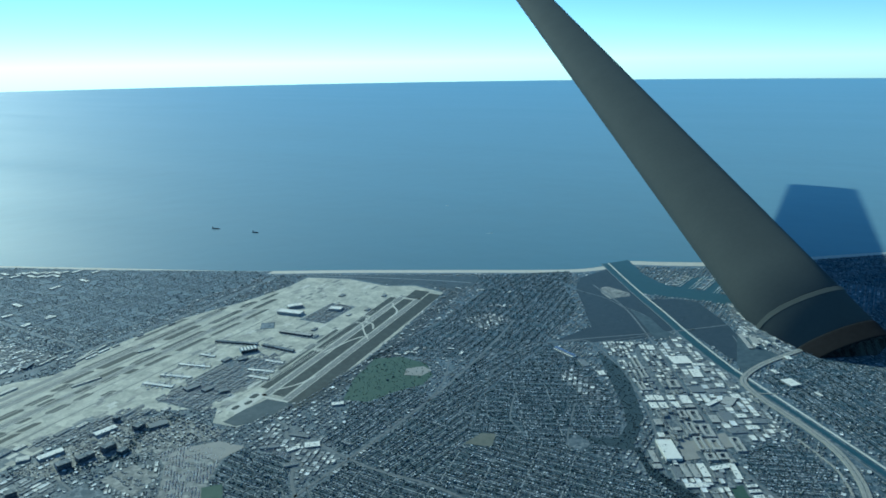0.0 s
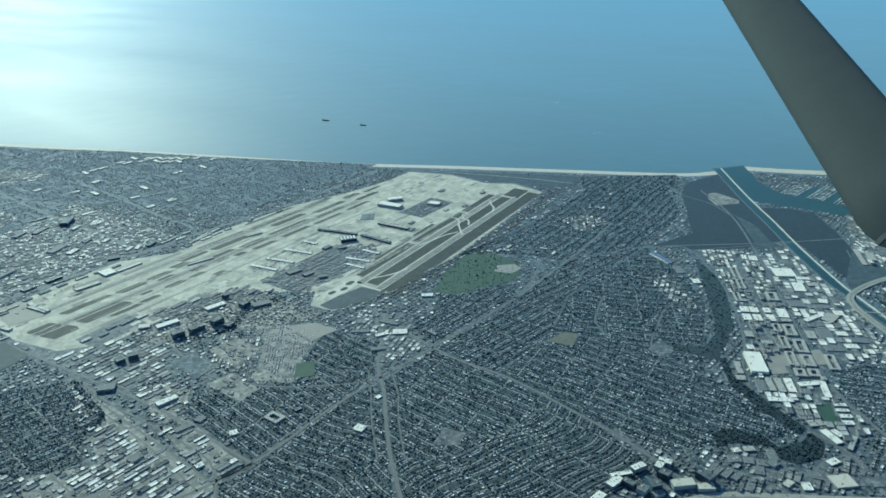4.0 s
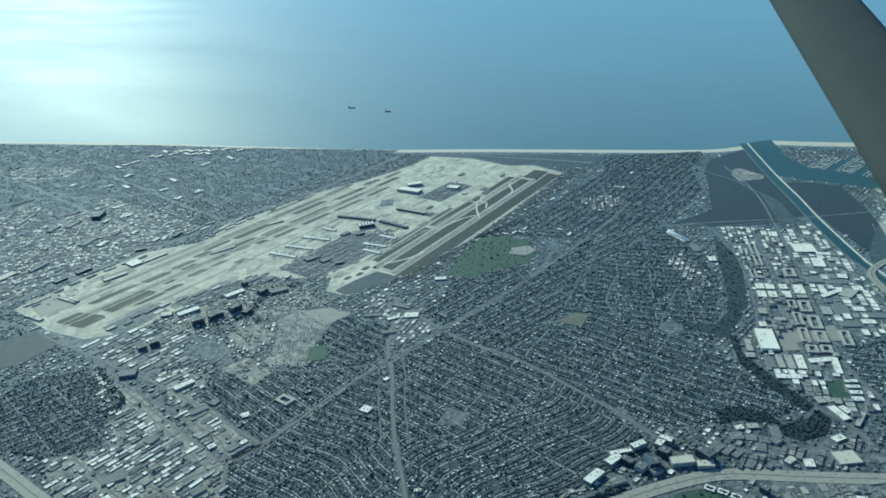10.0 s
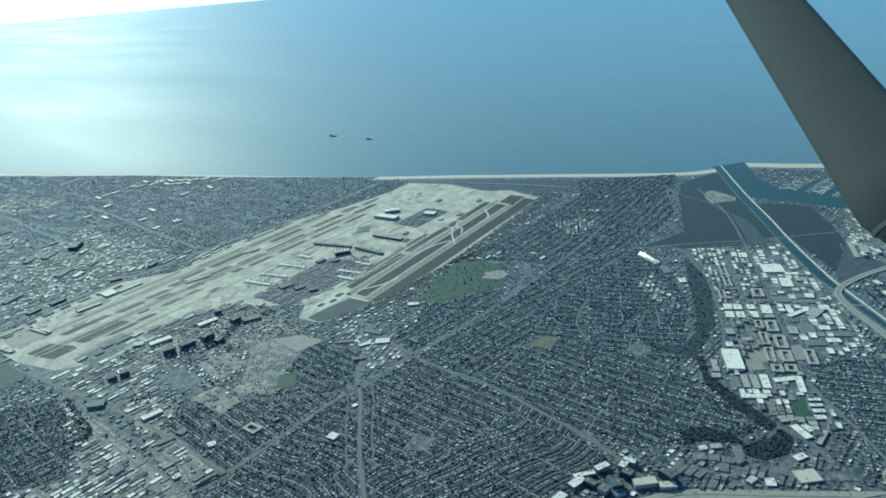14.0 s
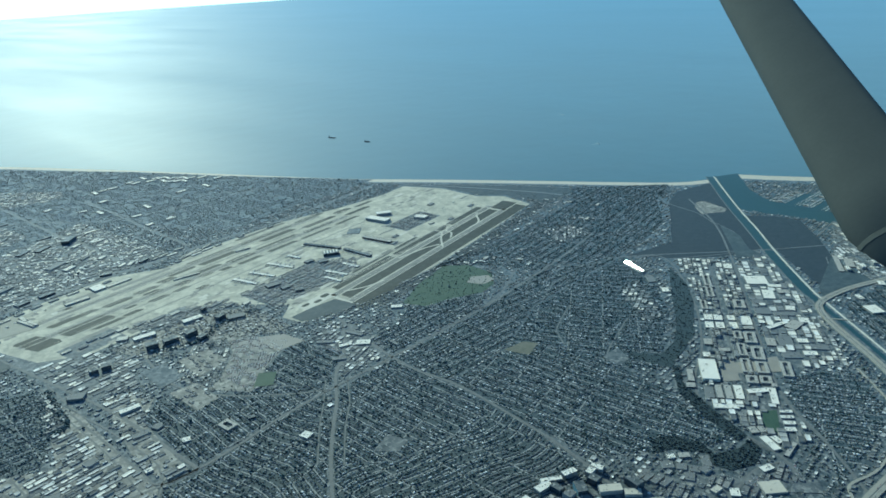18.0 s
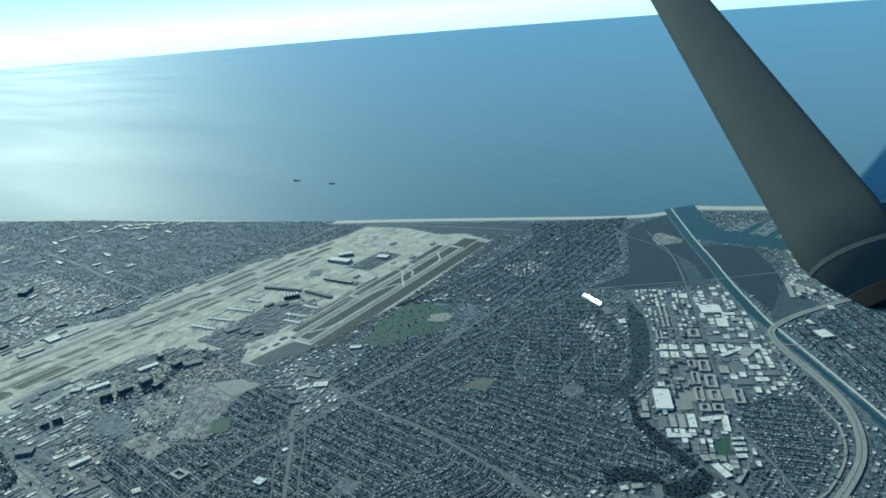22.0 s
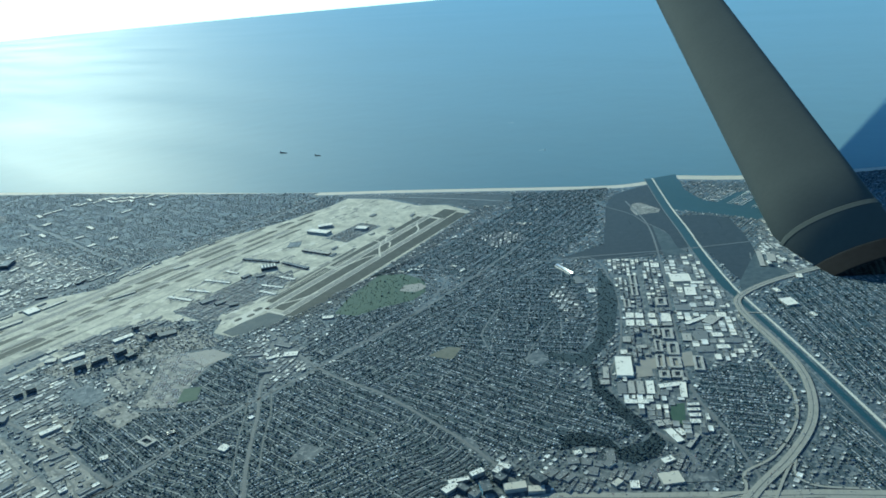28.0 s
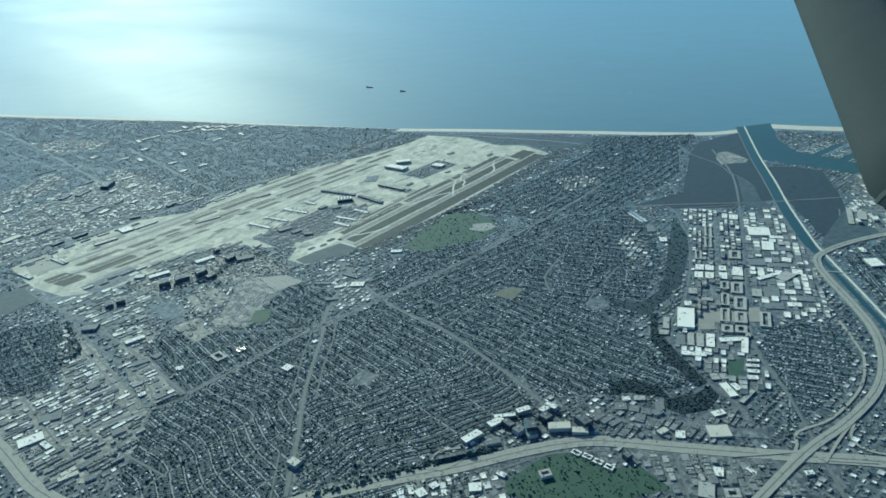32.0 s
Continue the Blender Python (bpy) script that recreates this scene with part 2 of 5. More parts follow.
def ribbon(name, line, w, z, material, parent=None, thick=0.0):
    """A strip of road along a line in map units; thick: how deep its sides go down."""
    a, b = sides(line, w)
    n = len(a)
    z = np.broadcast_to(np.asarray(z, float), (n,))
    verts = [(x * U, y * U, h * U) for (x, y), h in zip(a, z)] + [(x * U, y * U, h * U) for (x, y), h in zip(b, z)]
    faces = [(k, n + k, n + k + 1, k + 1) for k in range(n - 1)]
    if thick:
        m = 2 * n
        verts += [(x, y, h - thick * U) for x, y, h in verts]
        for k in range(n - 1):
            faces += [(k, k + 1, m + k + 1, m + k), (n + k, m + n + k, m + n + k + 1, n + k + 1)]
    return mesh_ob(name, verts, faces, material, parent)


LAYER = [0]


def area(name, corners, z, material, parent=None):
    """A flat piece of ground in map units; each lies a little above the one before."""
    LAYER[0] += 0 if parent or name == "ground" else 1
    z = z if parent else z + 0.0025 * LAYER[0]
    bm = bmesh.new()
    bm.faces.new([bm.verts.new((x * U, y * U, z * U)) for x, y in corners])
    bm.normal_update()
    bmesh.ops.triangulate(bm, faces=bm.faces[:])
    me = bpy.data.meshes.new(name)
    bm.normal_update()
    if bm.faces[:][0].normal.z < 0:
        bmesh.ops.reverse_faces(bm, faces=bm.faces[:])
    bm.to_mesh(me)
    bm.free()
    me.materials.append(material)
    ob = new(name, me)
    ob.parent = parent
    return ob


def inside(poly, p):
    """Which of the points p lie in a polygon."""
    poly, p = np.asarray(poly, float), np.asarray(p, float)
    x, y = p[:, 0], p[:, 1]
    hit = np.zeros(len(p), bool)
    for (x0, y0), (x1, y1) in zip(poly, np.roll(poly, -1, 0)):
        cross = ((y0 > y) != (y1 > y)) & (x < (x1 - x0) * (y - y0) / (y1 - y0 + 1e-12) + x0)
        hit ^= cross
    return hit


def near_line(line, p, d):
    """Which of the points p lie within d of a line."""
    line, p = np.asarray(line, float), np.asarray(p, float)
    hit = np.zeros(len(p), bool)
    for a, b in zip(line[:-1], line[1:]):
        ab = b - a
        lo, hi = np.minimum(a, b) - d, np.maximum(a, b) + d
        k = np.flatnonzero((p[:, 0] > lo[0]) & (p[:, 0] < hi[0]) & (p[:, 1] > lo[1]) & (p[:, 1] < hi[1]))
        if len(k):
            s = np.clip(((p[k] - a) @ ab) / (ab @ ab + 1e-9), 0, 1)
            hit[k] |= np.hypot(*(p[k] - a - s[:, None] * ab).T) < d
    return hit


# ---- sea and land ----
COAST = [(700, -2300), (330, -1500), (92, -989), (-12, -790), (-88, -638), (-165, -478), (-250, -300), (-328, -170), (-397, -50), (-466, 68), (-505, 104)]
COAST_N = [(-545, 122), (-565, 170), (-600, 232), (-668, 310), (-762, 412), (-960, 640), (-1400, 1150), (-2600, 1700)]
sea = []
bm = bmesh.new()
ring = [bm.verts.new((170 + 4960 * math.cos(a), 240 + 4960 * math.sin(a), -0.35 * U)) for a in np.linspace(0, 2 * math.pi, 128, endpoint=False)]
bm.faces.new(ring)
me = bpy.data.meshes.new("sea")
bm.to_mesh(me)
bm.free()
me.materials.append(M_SEA)
tagged(new("sea", me), "wide blue ocean, pale towards the sun", "sea", kind="structure")
coast_a, coast_b = smooth(COAST), smooth(COAST_N)
land = [tuple(p) for p in coast_a] + [(-490, 130)] + [tuple(p) for p in coast_b] + [(-2000, 4000), (4000, 4000), (4000, -2300)]
tagged(area("ground", land, 0.0, M_GROUND), "city ground of asphalt, yards and bare soil", "ground", kind="structure")

inland_a = sides(coast_a, -11)[0]
inland_b = sides(coast_b, -16)[0]
tagged(ribbon("beach", inland_a, 13, 0.04, M_SAND), "long pale sandy beach along the surf", "beach", kind="structure")
tagged(ribbon("beach", inland_b, 18, 0.04, M_SAND), "wide pale sandy beach north of the harbour mouth", "beach", kind="structure")
tagged(ribbon("surf", sides(coast_a, 2.5)[0], 1.6, -0.30, M_WHITE), "thin broken white line of surf", "surf", kind="structure")

# ---- harbour, creek, wetlands ----
CREEK = smooth([(-520, 102), (-425, 173), (-364, 222), (-312, 262), (-256, 309), (-232, 332), (-166, 400), (-60, 505)])
CREEK_MID = sides(CREEK, -9.6)[0]
taper = np.clip((np.arange(len(CREEK_MID)) - 24) / 6, 0, 1)
tagged(ribbon("creek", CREEK_MID, 8.6 - 4.6 * taper[:, None], 0.14, M_CANAL), "straight blue-green creek channel between levees", "creek", kind="structure")
HARBOUR = [(-521, 102), (-550, 119), (-492, 159), (-470, 184), (-462, 203), (-500, 208), (-521, 228), (-545, 262), (-566, 317), (-563, 345), (-520, 358), (-462, 356), (-438, 325), (-432, 290), (-423, 270), (-424, 244), (-424, 228), (-418, 208), (-417, 181), (-470, 141)]
tagged(area("harbour_water", HARBOUR, 0.10, M_CANAL), "calm teal harbour water in the marina channel", "water", kind="structure")
MOLES = [(208, -511, -461), (236, -528, -461), (264, -545, -458), (291, -556, -460), (318, -564, -464)]
dock_spots = []
for y, x0, x1 in MOLES:
    tagged(area("mole", [(x0 - 2, y - 3.5), (x1, y - 7), (x1, y - 1), (x0 - 2, y + 3.5)], 0.20, M_LOT), "paved mole with buildings between yacht basins", "quay", kind="structure")
    for side in (-1, 1):
        for row in (4.5, 8.0):
            for x in np.arange(x0 + 3, x1 - 1, 1.3):
                dock_spots.append((x, y - 2 - 3.5 * (x - x0) / (x1 - x0) + side * row, 1.45))
WET_S = [(-230, 155), (-262, 164), (-284, 172), (-318, 152), (-344, 138), (-398, 107), (-440, 95), (-500, 112), (-415, 168), (-318, 245), (-280, 228), (-250, 196)]
WET_N = [(-398, 190), (-310, 268), (-262, 318), (-300, 322), (-352, 291), (-376, 275), (-416, 244), (-416, 220)]
tagged(area("wetland", WET_S, 0.06, M_WET), "dark slate wetland scrub south of the creek", "wetland", kind="structure")
tagged(area("wetland", WET_N, 0.06, M_WET), "dark slate wetland scrub between creek and marina", "wetland", kind="structure")
tagged(area("bare_patch", [(-396, 139), (-414, 132), (-423, 137), (-411, 168), (-400, 172), (-388, 161), (-379, 156)], 0.08, M_CARLOT), "bare pale patch in the wetland", "bare ground", kind="structure")

# ---- airfield: s runs west along the runways, q north across them ----
AP0, APD, APN = np.array([216.0, -91.0]), np.array([-0.9927, -0.1208]), np.array([-0.1208, 0.9927])


def ap(s, q):
    return tuple(AP0 + s * APD + q * APN)


def apbox(name, s0, s1, q0, q1, z, m, parent=None):
    return area(name, [ap(s0, q0), ap(s1, q0), ap(s1, q1), ap(s0, q1)], z, m, parent)


AIRFIELD = [ap(-12, 14), ap(-11, -56), ap(-8, -98), ap(60, -106), ap(122, -106), ap(162, -80), ap(216, -90), ap(320, -84), ap(396, -60), ap(460, -50), ap(497, -52), ap(512, 0), ap(505, 60), ap(520, 90), ap(508, 134), ap(380, 148), ap(300, 154), ap(215, 152), ap(152, 134), ap(150, 112), ap(170, 98), ap(150, 62), ap(120, 34), ap(70, 30), ap(30, 30), ap(0, 16)]
airfield = tagged(area("airfield", AIRFIELD, 0.05, M_APRON), "pale concrete aprons and taxiways of an airport", "airport", kind="structure")


def north(s, q):
    """Places along the northern runways, which lie a little askew."""
    return ap(s, q - 0.077 * (s - 203))


def strip(name, f, s0, s1, q0, q1, z, m):
    return area(name, [f(s0, q0), f(s1, q0), f(s1, q1), f(s0, q1)], z, m, airfield)


for f, s0, s1, q in ((ap, 0, 372, -30.5), (ap, 12, 356, -63), (north, 203, 478, 139.5), (north, 203, 480, 118)):
    strip("runway", f, s0, s1, q - 3.2, q + 3.2, 0.10, M_RUNWAY)
    for k in range(int((s1 - s0) / 9)):
        strip("centre_line", f, s0 + 4 + 9 * k, s0 + 8.5 + 9 * k, q - 0.14, q + 0.14, 0.20, M_PALE)
    for e in (-3.4, 3.4):
        strip("runway_edge", f, s0, s1, q + e - 0.35, q + e + 0.35, 0.16, M_PALE)
GRASS_EAST = [(-1, 22, -35, 10), (2, 27, -20, 13), (30, 75, -23, 12), (50, 79, -9.5, 4), (30, 75, -47, 5.5), (78, 106, -44, 6), (109, 134, -46, 6), (78, 97, -11, 4.5), (86, 99, -25, 4.5), (107, 128, -18, 5),
              (113, 131, -35.5, 6), (136, 156, -50, 6), (141, 160, -28.5, 6), (132, 150, -18, 4), (147, 161, -4.5, 4), (150, 182, -57, 6), (185, 232, -54, 6), (165, 200, -38, 5)]
GRASS_WEST = [(204, 238, -34, 6), (187, 201, -23, 5), (207, 237, -20, 5), (165, 183, -27, 4), (180, 240, -68, 4), (250, 320, -80, 4), (262, 310, -53, 6), (316, 365, -45, 6), (322, 366, -67, 5), (243, 300, -36, 5),
              (305, 350, -33, 5), (245, 285, -21, 4), (290, 334, -19, 4), (370, 396, -50, 6), (372, 412, -34, 5), (243, 316, -66, 5), (342, 380, -20, 4), (400, 430, -46, 4)]
for s0, s1, q, w in GRASS_EAST + GRASS_WEST:
    w *= 1.3
    c = min(4.0, 0.2 * (s1 - s0))
    area("grass_strip", [ap(s0, q - 0.3 * w), ap(s0 + 0.5 * c, q - w / 2), ap(s1 - c, q - w / 2), ap(s1, q + 0.2 * w), ap(s1 - 0.4 * c, q + w / 2), ap(s0 + c, q + w / 2)], 0.11, M_GRASSDRY, airfield)
for s0, s1, q0, q1 in ((28, 60, -4, 14), (62, 92, -88, -74), (104, 166, -78, -72)):
    strip("asphalt_apron", ap, s0, s1, q0, q1, 0.08, M_RUNWAY)
for s0, s1, q0, q1 in ((-9, 34, -50, 3), (36, 140, -72, -50), (150, 330, -80, -69.5)):
    strip("runway_end", ap, s0, s1, q0, q1, 0.072, M_RUNWAY)
for s0, s1, q0, q1 in ((208, 470, 122.5, 134.5), (215, 300, 104, 113), (306, 400, 105, 113), (405, 470, 105, 113), (196, 500, 142.6, 158), (474, 505, 122, 141), (318, 356, 97, 101), (250, 312, 98.5, 101.5)):
    strip("grass_strip", north, s0, s1, q0, q1, 0.10, M_GRASSDRY)
tagged(area("bare_infield", [ap(153, 132), ap(154, 118), ap(175, 119), ap(199, 124), ap(202, 152), ap(180, 150)], 0.09, M_SCRUB), "bare grey infield at the runway end", "bare ground", kind="structure")
strip("blast_pad", ap, 200.6, 202.6, 117, 143, 0.15, M_PALE)
strip("holding_apron", ap, 170, 206, 106, 119, 0.10, M_PALE)
for s0, s1, q0, q1 in ((173, 181, 108.5, 113), (184, 192, 112, 116.5), (195, 204, 108, 113.5)):
    area("grass_island", [ap(s0, q0 + 1.5), ap(s0 + 1.5, q0), ap(s1 - 1.5, q0), ap(s1, q0 + 1.5), ap(s1, q1 - 1.5), ap(s1 - 1.5, q1), ap(s0 + 1.5, q1), ap(s0, q1 - 1.5)], 0.14, M_GRASSDRY, airfield)
for line in ([(382, 92), (380, 102), (366, 112), (352, 124), (346, 130)], [(398, 96), (386, 104), (384, 112), (372, 120)], [(452, 98), (446, 101), (440, 106), (432, 114), (420, 119), (408, 119)], [(300, 110), (318, 113), (336, 116), (350, 122)], [(215, 119), (224, 125), (236, 131), (252, 134)], [(476, 88), (474, 100), (472, 116)]):
    ribbon("taxiway", smooth([ap(u, v) for u, v in line]), 1.9, 0.17, M_PALE, airfield)
for q, s0, s1 in ((101.5, 214, 470), (103.6, 214, 440), (-4, 60, 300), (-14.5, 20, 350), (-48.8, 60, 390), (-71, 100, 340)):
    strip("taxi_line", ap, s0, s1, q - 0.28, q + 0.28, 0.15, M_PALE)
for s0, s1, q0, q1 in ((352, 440, 22, 78), (300, 345, 60, 92)):
    strip("grass_strip", ap, s0, s1, q0, q1, 0.07, M_SCRUB)
strip("service_apron", ap, 365, 425, 34, 66, 0.09, M_LOT)
strip("remote_apron", ap, 440, 500, 20, 92, 0.09, M_APRON)
strip("service_apron", ap, 14, 60, 2, 26, 0.09, M_LOT)
strip("service_apron", ap, 70, 120, 18, 30, 0.09, M_LOT)
strip("central_lot", ap, 160, 262, 44, 88, 0.09, M_GROUND)
for q, w, s0, s1 in ((-17.6, 1.3, 40, 350), (-26.3, 0.9, 10, 372), (-35, 1.0, 10, 372), (-45, 1.5, 60, 350), (-58.4, 1.2, 100, 356), (-67.8, 1.1, 60, 350), (-79, 1.2, 160, 330), (1, 1.6, 60, 400), (92, 1.4, 200, 420)):
    strip("asphalt_shoulder", ap, s0, s1, q - w / 2, q + w / 2, 0.13, M_RUNWAY)
slab_rng = random.Random(21)
for s0, s1, q0, q1, n in ((165, 270, -6, 38, 34), (270, 345, -8, 92, 40), (160, 270, 88, 104, 16), (345, 500, -34, 92, 46), (-6, 60, -96, -52, 20), (20, 160, -4, 28, 30)):
    for _ in range(n):
        u, v, l, w = slab_rng.uniform(s0, s1), slab_rng.uniform(q0, q1), slab_rng.uniform(4, 16), slab_rng.uniform(2, 6)
        strip("slab_field", ap, u, u + l, v, v + w, 0.085 + 0.0004 * slab_rng.randrange(20), slab_rng.choice((M_PALE, M_FREEWAY, M_RUNWAY, M_CARLOT)))
for q in (47, 58, 70, 84):
    strip("terminal_road", ap, 158, 268, q - 0.8, q + 0.8, 0.13, M_MEDIAN)
for q in (100, 94, 8, -8, -46, -70):
    for k in range(5):
        strip("taxi_line", ap, 190 + 60 * k, 246 + 60 * k, q - 0.2, q + 0.2, 0.18, M_RUNWAY)
tagged(area("dunes", [ap(500, -54), ap(507, -60), ap(542, 20), ap(575, 100), ap(592, 160), ap(530, 150), ap(514, 134), ap(524, 90), ap(510, 60), ap(516, 0)], 0.06, M_DUNE), "dark scrubby dunes behind the beach", "dunes", kind="structure")
tagged(area("scrub_strip", [ap(200, 153), ap(300, 156), ap(480, 142), ap(520, 138), ap(530, 152), ap(300, 172), ap(205, 168)], 0.06, M_DUNE), "dark dry strip beside the northern runway", "bare ground", kind="structure")

# ---- parks and lots ----
GOLF = [(-27, 62), (-62, 44), (-108, 32), (-124, 50), (-122, 79), (-105, 97), (-84, 101), (-58, 88), (-35, 82)]
golf = tagged(area("golf_course", GOLF, 0.06, M_LAWN), "dark green golf course with mown fairways", "golf course", kind="structure")
area("bare_pit", [(-92, 76), (-104, 70), (-116, 80), (-112, 92), (-98, 90)], 0.10, M_DIRT, golf)
CEM = [(112, 331), (121, 334), (110, 356), (86, 378), (60, 392), (58, 372), (68, 364), (76, 338), (88, 332)]
tagged(area("cemetery_lawn", CEM, 0.06, M_LAWN), "green hillside lawn dotted with dark trees", "lawn", kind="structure")
GREENLOT = [(130, 80), (117, 66), (107, 74), (119, 88)]
tagged(area("green_lot", GREENLOT, 0.30, M_LAWN), "plain dark green square field", "field", kind="structure")
CARLOT = [(160, 23), (121, -18), (87, 12), (72, 40), (90, 52), (108, 62), (134, 84), (150, 60)]
tagged(area("parking_lot", CARLOT, 0.05, M_CARLOT), "large pale grey parking lot", "parking lot", kind="structure")

FORECOURT = [(160, -20), (172, -58), (120, -60), (84, -58), (64, -40), (58, -10), (58, 20), (66, 24), (88, 10), (121, -18)]
tagged(area("hotel_forecourt", FORECOURT, 0.03, M_CARLOT), "pale paved drives and lots round the airport hotels", "pavement", kind="structure")

# ---- freeways and boulevards ----
I405 = smooth([(420, -300), (330, -60), (302, 90), (291, 165), (262, 225), (225, 255), (187, 271), (151, 290), (123.5, 306), (95, 319.5), (69, 334.5), (54, 348), (32, 378), (-1, 421), (-27, 454), (-80, 530), (-160, 640)])
CA90 = smooth([(150, 420), (90, 424), (37, 424), (-9, 424), (-46, 428), (-84, 427), (-115, 418), (-144, 402), (-171, 377), (-196, 350), (-214, 334), (-232, 327), (-264, 333), (-300, 348), (-360, 378)])
road_lines = [(I405, 8.6), (CA90, 6.5)]
tagged(ribbon("freeway", I405, 8.2, 0.30, M_FREEWAY, thick=0.3), "wide pale concrete freeway with a dark median", "freeway", kind="structure")
tagged(ribbon("freeway", CA90, 5.4, 0.75, M_FREEWAY, thick=0.7), "raised pale freeway curving through an interchange", "freeway", kind="structure")
for line, w, z in ((I405, 0.5, 0.34), (CA90, 0.45, 0.79)):
    tagged(ribbon("median_barrier", line, w, z, M_MEDIAN), "dark strip down the middle of the freeway", "median", kind="structure")
RAMPS = [([(12, 423), (-8, 419), (-20, 414), (-43, 421), (-80, 420), (-109, 410), (-124, 399), (-144, 380)], 1.6, 0.55),
         ([(-11, 427), (-9, 433), (-24, 452)], 1.4, 0.5), ([(-7, 434), (-30, 431), (-48, 430)], 1.5, 0.6),
         ([(-46, 431), (-34, 435), (-30, 446), (-44, 470)], 1.4, 0.5), ([(20, 400), (2, 415), (-12, 424), (-36, 427)], 1.6, 0.6),
         ([(112, 304), (126, 303), (132, 300), (130, 293), (122, 290), (112, 296)], 1.3, 0.45), ([(-190, 347), (-200, 338), (-208, 344), (-214, 356)], 1.4, 0.5)]
for pts, w, z in RAMPS:
    tagged(ribbon("freeway_ramp", smooth(pts), w, z, M_FREEWAY, thick=z * 0.95), "narrow pale concrete freeway ramp", "ramp", kind="structure")
BOULEVARDS = [([(35, 60), (60, 92), (82, 111), (104, 140), (123, 161), (147, 190), (172, 225), (199, 260)], 2.6),
              ([(330, 120), (262, 124), (200, 133), (140, 126), (98, 124), (44, 124), (-60, 122), (-160, 112), (-260, 96)], 2.2),
              ([(25, 40), (35, 89), (42, 143), (38, 190), (43, 242), (48, 278), (58, 318), (70, 335)], 2.4),
              ([(79, 120), (98, 146), (118, 167), (142, 196)], 0.9), ([(92, 112), (112, 136), (130, 156), (152, 184)], 0.9), ([(185, 228), (210, 262)], 0.9),
              ([(243, -152), (225, -56), (212, 10), (205, 60), (200, 133)], 2.6), ([(290, -260), (262, -200), (243, -152)], 2.6),
              ([(300, -196), (242, -203), (164, -211), (82, -215), (-4, -219), (-93, -219), (-164, -228), (-250, -240)], 3.0), ([(125, -900), (112, -721), (102, -563), (96, -416), (87, -306), (84, -216)], 2.2),
              ([(300, -420), (195, -447), (112, -492), (66, -431), (8, -389), (-150, -360)], 2.0), ([(300, -600), (165, -607), (64, -650), (-40, -690)], 2.0), ([(18, -520), (18, -364), (17, -230)], 1.8),
              ([(-420, 120), (-357, 181), (-269, 240), (-155, 309), (-83, 355), (-51, 391), (-22, 420), (20, 460)], 2.2),
              ([(-228, 158), (-244, 187), (-180, 246), (-113, 287), (-73, 302), (-48, 317), (-33, 339), (-22, 377), (-10, 392)], 1.8),
              ([(-150, 60), (-180, 130), (-228, 156), (-300, 232), (-345, 275), (-420, 340)], 1.9),
              ([(230, -40), (224, 100), (222, 128), (200, 133)], 1.6), ([(160, -25), (165, 30), (150, 70), (125, 100), (98, 124)], 1.6),
              ([(290, 60), (262, 110), (250, 157), (238, 200)], 1.5), ([(-140, 92), (-100, 112), (-60, 122)], 1.5),
              ([(112, 322), (83, 333), (60, 352)], 1.4), ([(34, 374), (52, 393), (80, 420)], 1.4), ([(-17, 380), (0, 372), (30, 372)], 1.5),
              ([(-357, 181), (-380, 150), (-392, 112), (-412, 84)], 1.4), ([(-330, 298), (-262, 330)], 1.2), ([(-245, 190), (-330, 262)], 1.2), ([(225, -44), (224, 15), (219, 50), (214, 103), (216, 118), (220, 129), (230, 143), (239, 150), (257, 153), (274, 154)], 1.4), ([(278, 55), (275, 110), (271, 150)], 1.4), ([(232, 16), (230, 70), (232, 131)], 1.1), ([(-361, 179), (-352, 196), (-340, 212), (-311, 232), (-303, 245)], 1.1), ([(-250, 228), (-186, 266), (-122, 304), (-70, 339)], 1.1), ([(-108.5, 174.9), (-71.8, 189.7), (-61.9, 198.1), (-52.4, 210.6)], 1.2), ([(-50, 248.1), (-64.7, 239.8), (-89.5, 231.9), (-116.6, 223.7)], 1.2), ([(-157.2, 137), (-135.3, 139.1), (-114.1, 144.8)], 1.2)]
for pts, w in BOULEVARDS:
    line = smooth(pts)
    w *= 0.85
    road_lines.append((line, w + 0.6))
    tagged(ribbon("boulevard", line, w, 0.16, M_ROAD), "grey asphalt boulevard between city blocks", "road", kind="structure")
for line, w in (([ap(502, -56), ap(522, 0), ap(538, 60), ap(550, 110), ap(556, 150)], 1.8), ([ap(504, -64), ap(534, 10), ap(567, 90), ap(590, 158)], 1.3)):
    tagged(ribbon("coast_road", smooth(line), w, 0.30, M_STREET), "pale asphalt road across the scrubby dunes", "road", kind="structure")
for off, w, m in ((0.3, 1.7, M_PALE), (-9.7, 0.9, M_ROAD)):
    tagged(ribbon("levee", sides(CREEK, 2 * off)[0], w, 0.35, m, thick=0.35), "pale levee path along the creek", "levee", kind="structure")


